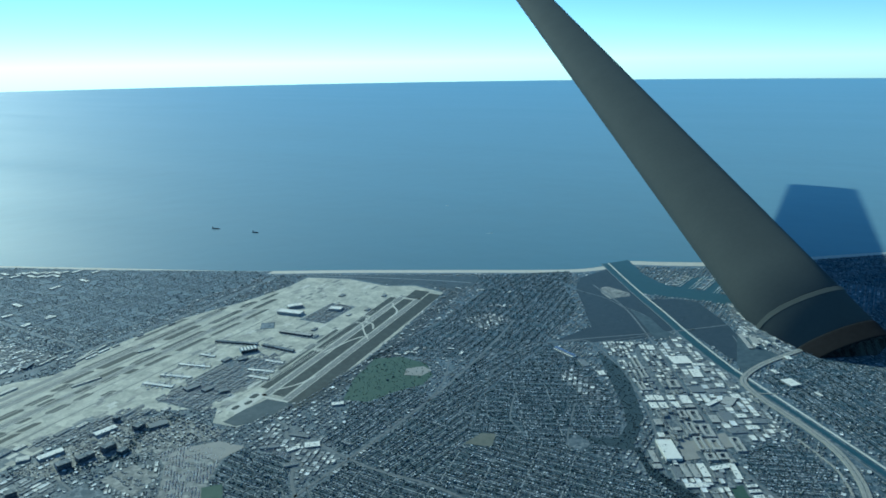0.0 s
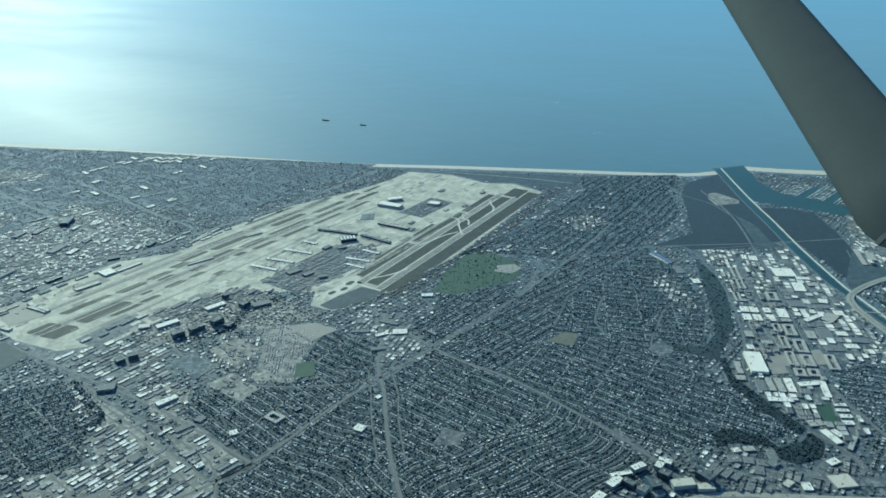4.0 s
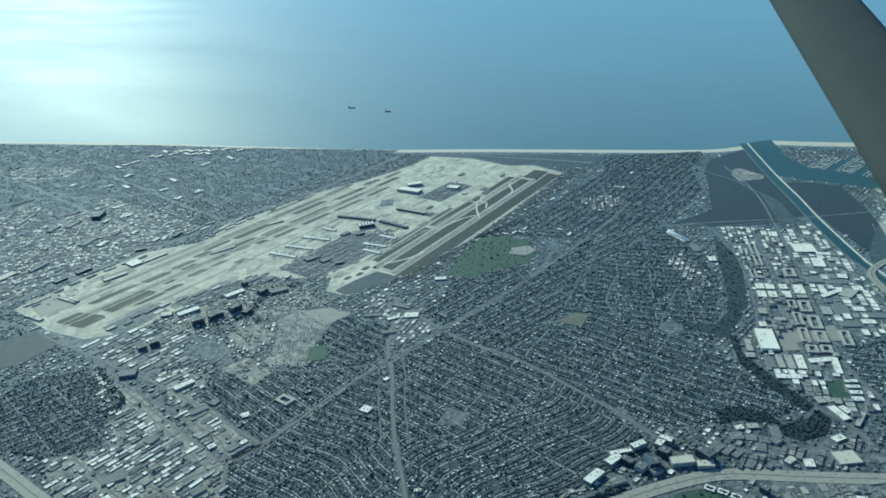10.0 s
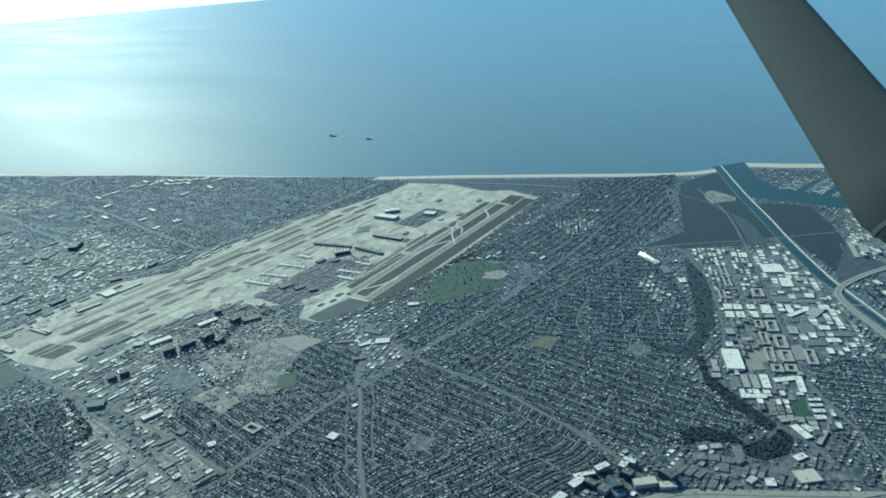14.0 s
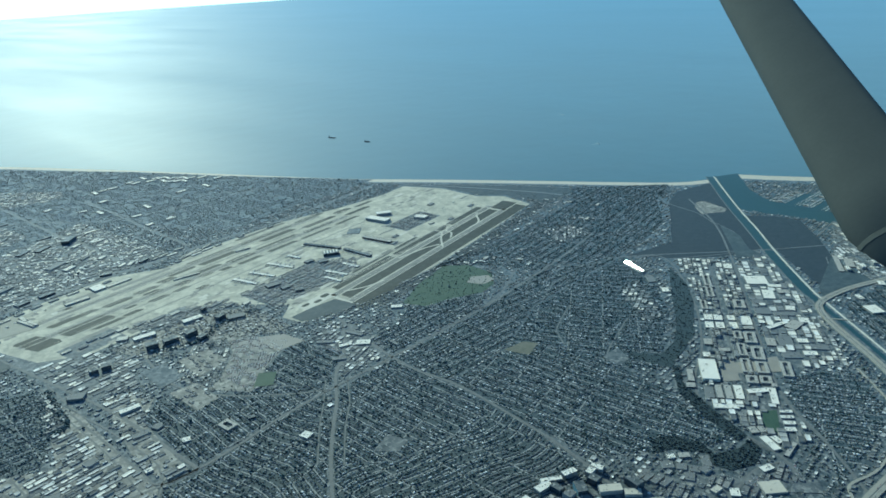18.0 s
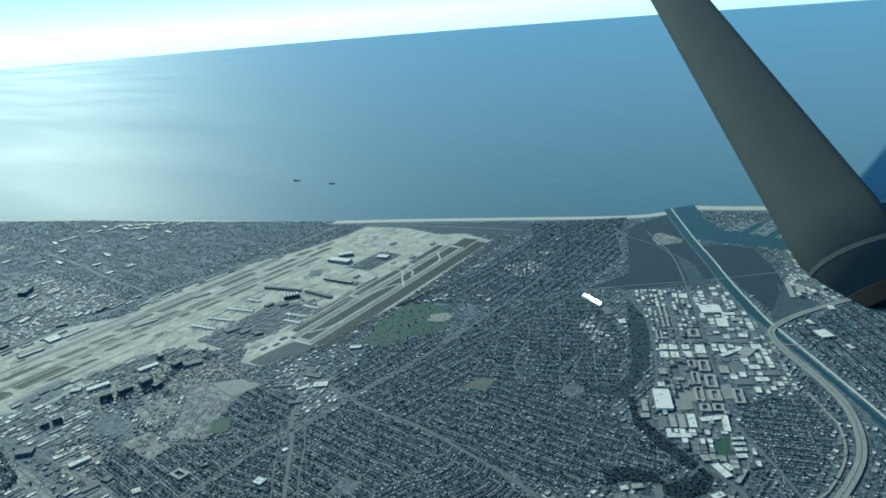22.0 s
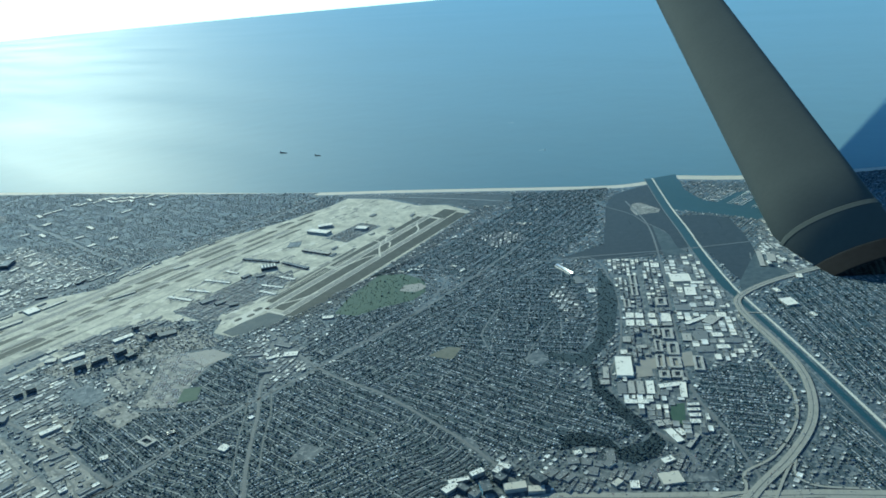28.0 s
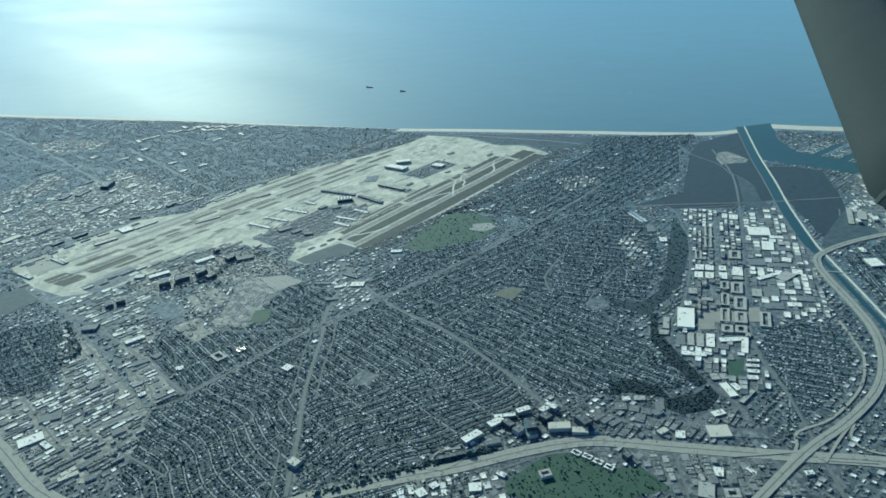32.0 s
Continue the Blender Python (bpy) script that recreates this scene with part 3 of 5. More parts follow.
LOTS = [("vacant_field", [(238, -132), (234, -92), (262, -85), (290, -92), (290, -135)], M_SCRUB, "bare dark field beside the airport road"),
        ("dark_lot", [(173, -5), (156, -2), (152, 26), (173, 29)], M_GROUND, "dark asphalt parking lot"),
        ("gravel_lot", [(146, 1), (122, 3), (121, 30), (147, 36)], M_CARLOT, "pale gravel lot with a few sheds"),
        ("gravel_lot", [(172, 40), (155, 42), (152, 73), (170, 76)], M_CARLOT, "pale lot with scattered low buildings"),
        ("tan_lot", [(88, 16), (70, 28), (66, 51), (90, 49)], M_DIRT, "bare tan lot beside the boulevard"),
        ("cargo_apron", [(225, -195), (201, -191), (200, -150), (226, -153)], M_FREEWAY, "cream concrete cargo apron"),
        ("building_yard", [(-99, 307), (-105, 314), (-83, 328), (-75, 320)], M_DIRT, "bare tan building yard"),
        ("parking_lot", [(1, 384), (-14, 401), (-5, 406), (6, 392)], M_LOT, "grey parking lot beside the freeway"),
        ("park_lawn", [(-58, 353), (-64, 359), (-41, 371), (-44, 359)], M_LAWN, "small green park between offices"),
        ("meadow", [(-357, 186), (-340, 214), (-311, 236), (-300, 256), (-283, 237)], M_SCRUB, "paler scrub meadow beside the creek"),
        ("meadow", [(-259, 316), (-236, 330), (-262, 328), (-300, 345), (-330, 302)], M_SCRUB, "scrub beside the freeway ramp"),
        ("school_field", [(-18, 181), (-37, 184), (-42, 194), (-24, 200)], M_DRYFIELD, "dry school playing field"),
        ("school_field", [(-54, 242), (-72, 243), (-63, 258), (-50, 257)], M_LOT, "pale school yard"),
        ("school_field", [(123, 199), (106, 193), (102, 207), (113, 211)], M_LOT, "pale school yard among houses"),
        ("work_yard", [(-88, 320), (-100, 314), (-128, 334), (-112, 346)], M_DIRT, "bare tan building yard")]
WOODS = [[(10, 316), (0, 322), (-6, 339), (0, 350), (-14, 358), (-26, 359), (-21, 368), (-7, 371), (7, 363), (9, 354), (1, 347), (10, 330), (21, 324)],
         [(-228, 199), (-204, 228), (-177, 248), (-124, 276), (-76, 285), (-68, 286), (-66, 256), (-72, 251), (-79, 272), (-104, 270), (-134, 256), (-168, 234)],
         [(-73, 285), (-45, 305), (-31, 329), (-20, 354), (-28, 357), (-43, 326), (-58, 301), (-77, 289)]]

# ---- city blocks: houses, trees and streets ----
BUILT = []
def prism(l, w, z0, z1, bevel=0.0):
    """A box standing on z0, in map units; bevel softens its upright corners."""
    bm = bmesh.new()
    b = min(bevel, l * 0.3, w * 0.3)
    if b:
        pts = [(-l / 2 + b, -w / 2), (l / 2 - b, -w / 2), (l / 2, -w / 2 + b), (l / 2, w / 2 - b), (l / 2 - b, w / 2), (-l / 2 + b, w / 2), (-l / 2, w / 2 - b), (-l / 2, -w / 2 + b)]
    else:
        pts = [(-l / 2, -w / 2), (l / 2, -w / 2), (l / 2, w / 2), (-l / 2, w / 2)]
    lo = [bm.verts.new((x * U, y * U, z0 * U)) for x, y in pts]
    hi = [bm.verts.new((x * U, y * U, z1 * U)) for x, y in pts]
    bm.faces.new(hi)
    bm.faces.new(lo[::-1])
    for k in range(len(pts)):
        j = (k + 1) % len(pts)
        bm.faces.new([lo[k], lo[j], hi[j], hi[k]])
    return bm


def moved(bm, x, y, z=0.0, a=0.0):
    bmesh.ops.transform(bm, matrix=pose(x * U, y * U, z * U, 0, 0, a), verts=bm.verts[:])
    return bm


def parapet(l, w, z, h=0.12, t=0.14):
    bm = bmesh.new()
    outer = [(-l / 2, -w / 2), (l / 2, -w / 2), (l / 2, w / 2), (-l / 2, w / 2)]
    inner = [(x - math.copysign(t, x), y - math.copysign(t, y)) for x, y in outer]
    rows = [[bm.verts.new((x * U, y * U, k * U)) for x, y in ring] for ring, k in ((outer, z), (outer, z + h), (inner, z + h), (inner, z))]
    for a, b in zip(rows[:-1], rows[1:]):
        for k in range(4):
            j = (k + 1) % 4
            bm.faces.new([a[k], a[j], b[j], b[k]])
    return bm


brng = random.Random(11)


def block(name, x, y, l, w, h, a, roof, wall, label, category, units=3, bands=0, group=""):
    """A flat-roofed building with walls, roof, parapet, roof plant and window bands."""
    ob = new(name)
    ob.matrix_world = pose(x * U, y * U, 0, 0, 0, a)
    tagged(ob, label, category, group)
    part("wall", prism(l, w, 0, h), wall, ob)
    part("roof", prism(l - 0.2, w - 0.2, h - 0.02, h + 0.03), roof, ob)
    part("parapet", parapet(l, w, h), wall if roof is not M_WHITE else roof, ob)
    for _ in range(units):
        ux, uy = brng.uniform(-0.38, 0.38) * l, brng.uniform(-0.36, 0.36) * w
        s = brng.uniform(0.3, 0.7)
        part("roof_unit", moved(prism(s, s * brng.uniform(0.6, 1.4), 0, brng.uniform(0.12, 0.28), 0.04), ux, uy, h + 0.03), brng.choice((M_LOT, M_PALE, M_WALL)), ob)
    for k in range(bands):
        z = h * (k + 0.5) / bands
        part("window_band", prism(l + 0.04, w + 0.04, z - 0.28 * h / bands, z + 0.28 * h / bands), M_DARKGLASS, ob)
    BUILT.append((x, y, l, w, a))
    return ob


def terminal(x, y, l, w, h, a):
    ob = block("terminal", x, y, l, w * 0.7, h * 0.45, a, M_WHITE, M_PALE, "long white-roofed airport terminal finger on the apron", "terminal", 9, 1, "airport terminals")
    part("roof_ridge", moved(prism(l * 0.62, w * 0.3, h * 0.45, h * 0.45 + 0.25), l * 0.1, 0), M_WHITE, ob, "white raised middle roof")
    for k in range(6):
        part("jet_bridge", moved(prism(0.4, 1.9, 0.45, 0.8), (k - 2.5) * l / 6.5, (w * 0.31 + 0.95) * (1 if k % 2 else -1), 0, 12 if k % 2 else -12), M_WALL, ob)


def concourse(x, y, l, w, h, a):
    block("concourse", x, y, l, w * 0.8, h * 0.75, a, M_LOT, M_DARKGLASS, "long dark glazed airport concourse", "terminal", 8, 2, "airport terminals")


def hall(x, y, l, w, h, a):
    ob = block("terminal_hall", x, y, l, w, h, a, M_LOT, M_DARKGLASS, "terminal hall with striped wave-shaped roof shells", "terminal", 0, 0)
    for k in range(5):
        bm = bmesh.new()
        bmesh.ops.create_cone(bm, cap_ends=True, segments=12, radius1=0.8 * U, radius2=0.8 * U, depth=w * 0.9 * U)
        bmesh.ops.transform(bm, matrix=pose((k - 2) * l / 5 * U, 0, h * U, 90, 0, 0), verts=bm.verts[:])
        part("roof_shell", bm, M_WHITE, ob)


def satellite(x, y, l, w, h, a):
    block("concourse", x, y, l, w, h, a, M_PALEROOF, M_DARKGLASS, "long pale satellite concourse standing on the apron", "terminal", 8, 1, "airport terminals")


def parking(x, y, l, w, h, a):
    block("parking_garage", x, y, l, w, h, a, M_FLATROOF, M_WALL, "pale concrete multi-level parking garage", "garage", 2, 3)


def hangar(x, y, l, w, h, a):
    block("hangar", x, y, l, w, h, a, M_WHITE, M_WALL, "large white-roofed aircraft hangar", "hangar", 4, 0)


def shed(x, y, l, w, h, a):
    block("cargo_shed", x, y, l, w, h, a, M_PALE, M_WALL, "long pale-roofed cargo shed beside the airfield", "warehouse", 3, 0, "cargo sheds")


def dark(x, y, l, w, h, a):
    block("office_building", x, y, l * 0.85, w * 0.85, h * 0.6, a, M_LOT, M_DARKGLASS, "dark glazed office building near the airport", "office building", 3, 2)


def tower(x, y, l, w, h, a):
    block("hotel_tower", x, y, l * 0.7, w, h, a, M_LOT, M_SHADEWALL, "dark shaded hotel tower by the airport boulevard", "hotel", 3, 6, "airport hotels")


def darktower(x, y, l, w, h, a):
    block("office_tower", x, y, l, w, h, a, M_LOT, M_DARKGLASS, "tall dark glass office tower beside the freeway", "office tower", 4, 0, "office towers")


def white(x, y, l, w, h, a):
    block("warehouse", x, y, l, w, h, a, M_WHITE, M_WALL, "white-roofed commercial building among city blocks", "building", 7, 0, "large buildings")


def whitebig(x, y, l, w, h, a):
    block("hangar", x, y, l, w, h, a, M_WHITE, M_PALE, "huge white former aircraft hangar with long ridges", "hangar", 8, 0)


def cream(x, y, l, w, h, a):
    block("warehouse", x, y, l, w, h, a, M_SAND, M_WALL, "cream-roofed low building beside the road", "building", 4, 0, "large buildings")


def grey(x, y, l, w, h, a):
    block("low_building", x, y, l, w, h, a, M_FLATROOF, M_WALL, "grey flat-roofed low building in a dense quarter", "building", 4, 0, "large buildings")


def pale(x, y, l, w, h, a):
    block("low_building", x, y, l, w, h, a, M_PALEROOF, M_WALL, "pale flat-roofed building between wide roads", "building", 7, 1, "large buildings")


def lot(x, y, l, w, h, a):
    tagged(area("gravel_lot", [(x + u * l / 2 * math.cos(radians(a)) - v * w / 2 * math.sin(radians(a)), y + u * l / 2 * math.sin(radians(a)) + v * w / 2 * math.cos(radians(a))) for u, v in ((-1, -1), (1, -1), (1, 1), (-1, 1))], 0.09, M_DIRT), "bare tan gravel lot", "lot", kind="structure")


def court(x, y, l, w, h, a, roof=None):
    """Wings round an open yard."""
    ob = new("courtyard_building")
    ob.matrix_world = pose(x * U, y * U, 0, 0, 0, a)
    tagged(ob, "white-roofed building with wings round a courtyard", "building")
    t = min(l, w) * 0.28
    for dx, dy, a0, b0 in ((0, w / 2 - t / 2, l, t), (0, -w / 2 + t / 2, l, t), (l / 2 - t / 2, 0, t, w - 2 * t), (-l / 2 + t / 2, 0, t, w - 2 * t)):
        part("wing", moved(prism(a0, b0, 0, h), dx, dy), M_WALL, ob)
        part("roof", moved(prism(a0 - 0.1, b0 - 0.1, h, h + 0.08), dx, dy), roof or M_PALEROOF, ob)
        part("roof_unit", moved(prism(0.5, 0.4, h + 0.08, h + 0.3), dx + brng.uniform(-0.3, 0.3) * a0, dy), M_LOT, ob)
    BUILT.append((x, y, l, w, a))


# ---- large buildings ----
terminal(32.2, -91.6, 29.7, 5.5, 1.8, 105)
terminal(12.4, -93.5, 29.7, 5.0, 1.8, 109)
terminal(-11.4, -98.2, 31.5, 5.0, 1.8, 108)
terminal(-33.5, -106.9, 16.9, 5.0, 1.8, 100)
terminal(-22.4, -28.6, 20.4, 5.0, 1.8, 100)
terminal(-54.6, -42.4, 19.5, 5.0, 1.8, 100)
terminal(-33.8, -38.0, 25.3, 5.0, 1.8, 107)
parking(21.3, -61.4, 12.7, 7.0, 1.8, 172)
parking(16.8, -47.3, 9.0, 6.0, 1.8, 175)
parking(11.6, -33.3, 7.6, 6.0, 1.8, 149)
parking(-34.6, -82.6, 9.3, 5.0, 1.8, 6)
parking(-43.2, -70.9, 8.8, 5.0, 1.8, 160)
parking(77.7, -30.2, 14.1, 8.0, 1.8, 158)
parking(217.4, -5.7, 11.1, 8.0, 2.0, 143)
concourse(-69.0, -107.5, 44.3, 4.5, 2.2, 110)
concourse(-79.6, -62.4, 37.7, 4.5, 2.2, 95)
hall(-61.0, -81.9, 15.5, 9.0, 3.0, 149)
satellite(-116.0, -74.0, 36.4, 5.0, 2.0, 101)
# this low slab stands for the dark building pit on the apron
dark(-119.6, -117.2, 16.1, 20.0, 0.6, 132)
dark(188.9, -214.3, 13.9, 8.0, 2.5, 15)
dark(166.8, -216.7, 16.5, 7.0, 3.0, 9)
dark(109.5, -222.0, 12.9, 7.0, 2.5, 159)
dark(150.9, 111.5, 5.8, 4.0, 2.0, 166)
hangar(-159.6, -123.3, 27.9, 10.0, 3.0, 103)
hangar(-177.8, -134.4, 16.7, 8.0, 3.0, 147)
hangar(-194.3, -89.0, 14.0, 9.0, 2.5, 110)
hangar(128.9, -193.7, 11.1, 14.0, 1.5, 3)
hangar(145.2, -57.5, 17.3, 6.0, 1.8, 171)
hangar(104.5, -55.6, 16.6, 6.0, 1.8, 174)
shed(153.4, -178.1, 21.4, 5.0, 1.2, 180)
shed(110.0, -190.3, 23.7, 5.0, 1.0, 6)
shed(200.3, -165.1, 23.6, 3.0, 1.2, 104)
shed(158.3, -68.8, 8.6, 7.0, 1.2, 148)
shed(29.3, -229.2, 9.4, 3.0, 1.0, 176)
shed(28.8, -203.4, 31.3, 2.5, 1.0, 14)
shed(-12.2, -169.3, 15.9, 2.5, 1.0, 171)
shed(60.9, -149.9, 25.4, 2.5, 1.0, 172)
tower(149.2, -35.0, 12.9, 7.0, 4.2, 166)
tower(134.9, -32.6, 16.3, 6.0, 3.4, 174)
tower(119.0, -29.9, 13.0, 6.0, 4.2, 2)
tower(116.2, -17.6, 9.6, 5.0, 3.0, 16)
tower(88.0, -38.9, 11.0, 6.0, 3.4, 9)
tower(195.4, -32.3, 8.1, 6.0, 3.0, 174)
tower(186.7, -30.4, 9.9, 6.0, 3.8, 163)
tower(89.4, -64.3, 5.8, 4.0, 3.4, 6)
white(199.3, 39.0, 13.5, 5.0, 1.5, 175)
white(51.0, 82.5, 9.8, 4.0, 1.0, 155)
white(39.6, 90.1, 10.8, 7.0, 1.0, 133)
white(-18.9, 63.6, 9.5, 5.0, 1.2, 135)
white(284.9, 109.6, 14.0, 9.0, 1.2, 175)
white(290.4, 85.8, 7.0, 2.5, 1.0, 4)
white(279.5, 121.5, 9.2, 3.5, 1.0, 101)
white(220.1, 112.2, 4.6, 4.0, 1.0, 175)
white(190.7, 101.1, 4.8, 5.0, 1.0, 158)
white(139.3, 155.3, 6.5, 6.0, 1.0, 103)
white(168.3, 231.0, 3.9, 2.0, 1.0, 134)
white(5.8, 432.1, 4.3, 3.0, 1.0, 144)
white(127.2, 323.9, 6.3, 6.0, 1.2, 141)
white(140.8, 308.2, 4.4, 4.0, 1.0, 174)
white(148.7, 307.4, 5.8, 5.0, 1.0, 80)
white(111.4, 326.4, 5.2, 3.0, 1.0, 101)
white(102.5, 294.4, 11.9, 5.0, 2.0, 177)
white(84.8, 294.9, 9.7, 5.0, 2.0, 172)
white(77.4, 294.6, 12.0, 3.0, 2.0, 144)
white(67.1, 299.1, 8.2, 4.0, 3.0, 160)
white(58.2, 307.2, 6.4, 4.0, 3.0, 6)
white(53.8, 308.0, 7.1, 4.0, 3.0, 107)
lot(92.2, 26.8, 30.9, 14.0, 0.1, 132)
grey(57.5, 66.5, 13.1, 4.0, 1.0, 132)
grey(34.4, 73.0, 15.5, 4.0, 1.0, 106)
grey(25.2, 109.2, 9.7, 3.0, 1.0, 86)
grey(67.2, 95.6, 10.3, 4.0, 1.0, 142)
grey(268.6, 170.4, 5.8, 5.0, 1.0, 172)
grey(196.1, 73.0, 5.4, 6.0, 1.0, 19)
grey(206.9, 73.1, 11.1, 5.0, 1.0, 171)
grey(270.0, 93.7, 12.8, 8.0, 1.0, 159)
grey(240.2, 78.0, 7.6, 6.0, 1.0, 9)
grey(243.8, 140.2, 7.7, 6.0, 1.0, 176)
grey(81.2, 309.3, 5.5, 5.0, 3.0, 178)
grey(78.5, 316.5, 6.0, 4.0, 2.0, 157)
grey(98.0, 306.4, 7.9, 3.0, 2.0, 151)
grey(16.1, 352.5, 6.2, 5.0, 1.2, 168)
grey(41.5, 332.1, 7.8, 3.5, 1.2, 174)
grey(39.7, 336.9, 8.9, 3.5, 1.2, 175)
grey(39.0, 341.8, 7.8, 3.5, 1.2, 173)
grey(40.7, 329.2, 9.2, 3.0, 1.2, 4)
cream(277.4, 160.7, 10.6, 4.0, 1.2, 173)
cream(276.2, 156.7, 8.4, 4.0, 1.2, 8)
cream(183.4, 241.9, 5.2, 7.0, 2.4, 12)
cream(7.5, 384.9, 11.9, 10.0, 1.0, 138)
cream(28.0, 364.3, 6.3, 4.0, 1.5, 171)
cream(63.4, 322.8, 12.3, 6.0, 2.5, 138)
cream(58.0, 333.0, 9.0, 5.0, 2.0, 131)
court(165.7, 107.4, 11.3, 8.0, 1.2, 95)
court(96.2, 342.5, 6.1, 5.0, 2.0, 154)
darktower(74.3, 311.5, 5.7, 9.0, 4.2, 144)
darktower(81.3, 301.4, 4.3, 7.0, 3.0, 177)
darktower(63.0, 312.5, 5.5, 6.0, 3.6, 0)
darktower(51.6, 329.9, 5.9, 9.0, 4.2, 169)
darktower(120.2, 298.2, 15.3, 3.0, 1.8, 151)
darktower(57.6, 363.7, 3.8, 4.0, 3.0, 168)
white(-243.5, 270.8, 17.0, 16.9, 0.9, 125)
white(-241.0, 287.3, 10.4, 5.5, 0.9, 122)
white(-221.7, 290.2, 16.5, 8.8, 0.9, 30)
pale(-233.9, 297.3, 9.1, 7.1, 0.9, 125)
grey(-223.6, 302.9, 8.7, 5.4, 0.75, 124)
white(-206.9, 313.0, 7.6, 6.7, 0.9, 25)
grey(-204.1, 288.9, 8.4, 7.5, 0.75, 121)
grey(-189.8, 298.8, 11.7, 10.7, 0.75, 125)
grey(-194.9, 313.1, 13.9, 6.9, 0.75, 126)
white(-172.1, 315.7, 16.7, 4.0, 0.9, 160)
pale(-180.9, 325.6, 14.9, 9.1, 0.9, 177)
white(-192.6, 328.4, 7.8, 7.1, 0.9, 30)
pale(-144.9, 323.0, 11.6, 6.6, 0.9, 31)
grey(-152.6, 330.2, 15.7, 9.7, 0.75, 30)
white(-160.0, 339.2, 7.3, 6.0, 0.9, 123)
white(-145.3, 349.9, 8.9, 5.6, 0.9, 126)
grey(-157.9, 351.5, 12.0, 6.8, 0.75, 122)
grey(-135.5, 340.9, 12.2, 8.5, 0.75, 127)
court(-114.2, 345.8, 19.5, 6.8, 1.25, 30)
pale(-143.9, 359.4, 6.1, 3.4, 0.9, 28)
white(-155.0, 271.3, 9.3, 6.0, 0.9, 32)
white(-158.7, 277.3, 9.2, 6.2, 0.9, 32)
white(-143.6, 277.8, 10.0, 6.1, 0.9, 32)
white(-147.6, 284.2, 10.0, 6.0, 0.9, 32)
white(-163.9, 285.2, 8.0, 5.2, 0.9, 34)
white(-153.2, 292.0, 10.5, 5.7, 0.9, 32)
white(-166.1, 295.5, 14.7, 8.3, 0.9, 32)
pale(-156.4, 301.9, 7.4, 5.1, 0.9, 129)
pale(-118.5, 288.8, 8.7, 5.9, 0.9, 34)
white(-100.5, 296.5, 6.1, 4.8, 0.9, 33)
pale(-114.5, 302.8, 7.7, 4.9, 0.9, 124)
whitebig(-81.6, 307.1, 26.0, 11.0, 2.0, 33)
pale(-68.7, 300.6, 15.4, 4.1, 0.9, 33)
pale(-57.5, 306.5, 6.0, 5.9, 0.9, 124)
grey(-57.1, 319.4, 13.0, 5.5, 0.75, 33)
pale(-61.6, 323.7, 15.5, 4.2, 0.9, 34)
pale(-64.5, 328.7, 16.2, 4.5, 0.9, 33)
white(-68.4, 333.6, 16.1, 5.0, 0.9, 32)
white(-48.4, 334.4, 14.7, 5.0, 0.9, 125)
court(-140.2, 300.9, 11.5, 5.9, 1.25, 33)
court(-102.5, 323.5, 18.2, 6.1, 1.25, 31)
court(-123.3, 322.7, 18.2, 8.3, 1.25, 30)
court(-106.4, 332.8, 15.0, 7.7, 1.25, 32)
court(-87.8, 333.9, 9.4, 7.1, 1.25, 31)
court(-92.9, 340.7, 9.3, 7.4, 1.25, 31)
court(-142.2, 309.3, 16.5, 8.0, 1.25, 31)
court(-121.7, 312.3, 17.6, 5.6, 1.25, 32)
white(-77.9, 342.3, 14.5, 4.7, 0.9, 138)
white(-77.5, 351.9, 18.8, 4.1, 0.9, 29)
grey(-67.6, 343.3, 6.4, 6.0, 0.75, 29)
white(-65.3, 364.0, 7.1, 2.9, 0.9, 127)
white(-60.0, 366.7, 7.4, 2.9, 0.9, 127)
white(-55.0, 370.0, 6.7, 3.5, 0.9, 127)
white(-48.9, 373.0, 6.1, 4.1, 0.9, 127)
pale(-35.1, 356.9, 6.4, 4.8, 0.9, 48)
pale(-38.7, 360.3, 5.8, 4.1, 0.9, 49)
white(-28.8, 369.2, 13.4, 4.8, 0.9, 59)
white(-34.2, 370.8, 6.9, 3.8, 0.9, 64)
pale(-30.3, 380.0, 15.2, 2.9, 0.9, 4)
white(-6.0, 376.5, 7.3, 4.4, 0.9, 157)
white(23.5, 372.2, 6.1, 5.0, 0.9, 36)
grey(25.1, 334.8, 6.5, 6.1, 0.75, 133)
white(17.5, 332.8, 4.4, 3.7, 0.9, 142)
pale(11.9, 337.8, 6.3, 4.4, 0.9, 133)
grey(21.6, 341.5, 5.7, 5.1, 0.75, 29)
grey(18.9, 348.2, 5.2, 5.0, 0.75, 114)
grey(8.9, 349.3, 10.1, 4.7, 0.75, 39)
grey(26.4, 348.9, 6.8, 4.9, 0.75, 25)
white(-207.4, 175.7, 25.7, 5.3, 0.9, 66)
white(-256.1, 232.3, 10.1, 4.4, 0.9, 31)
white(-258.4, 239.4, 10.8, 7.0, 0.9, 30)
white(-180.7, 221.1, 8.2, 5.8, 0.9, 39)
grey(-194.0, 199.5, 14.6, 6.5, 0.75, 44)
white(35.1, 401.3, 6.5, 4.9, 0.9, 31)
white(23.6, 412.0, 5.2, 2.4, 0.9, 75)
pale(50.0, 404.0, 11.0, 7.7, 0.9, 31)
court(43.8, 414.0, 7.2, 6.1, 1.25, 135)
pale(-319.5, 311.4, 37.3, 4.5, 0.9, 27)
pale(-325.8, 318.5, 18.7, 7.3, 0.9, 25)
court(-190.3, 279.9, 14.8, 8.7, 1.25, 32)
court(-172.8, 259.1, 16.1, 5.0, 1.25, 34)
court(-218.2, 239.5, 21.2, 5.8, 1.25, 33)
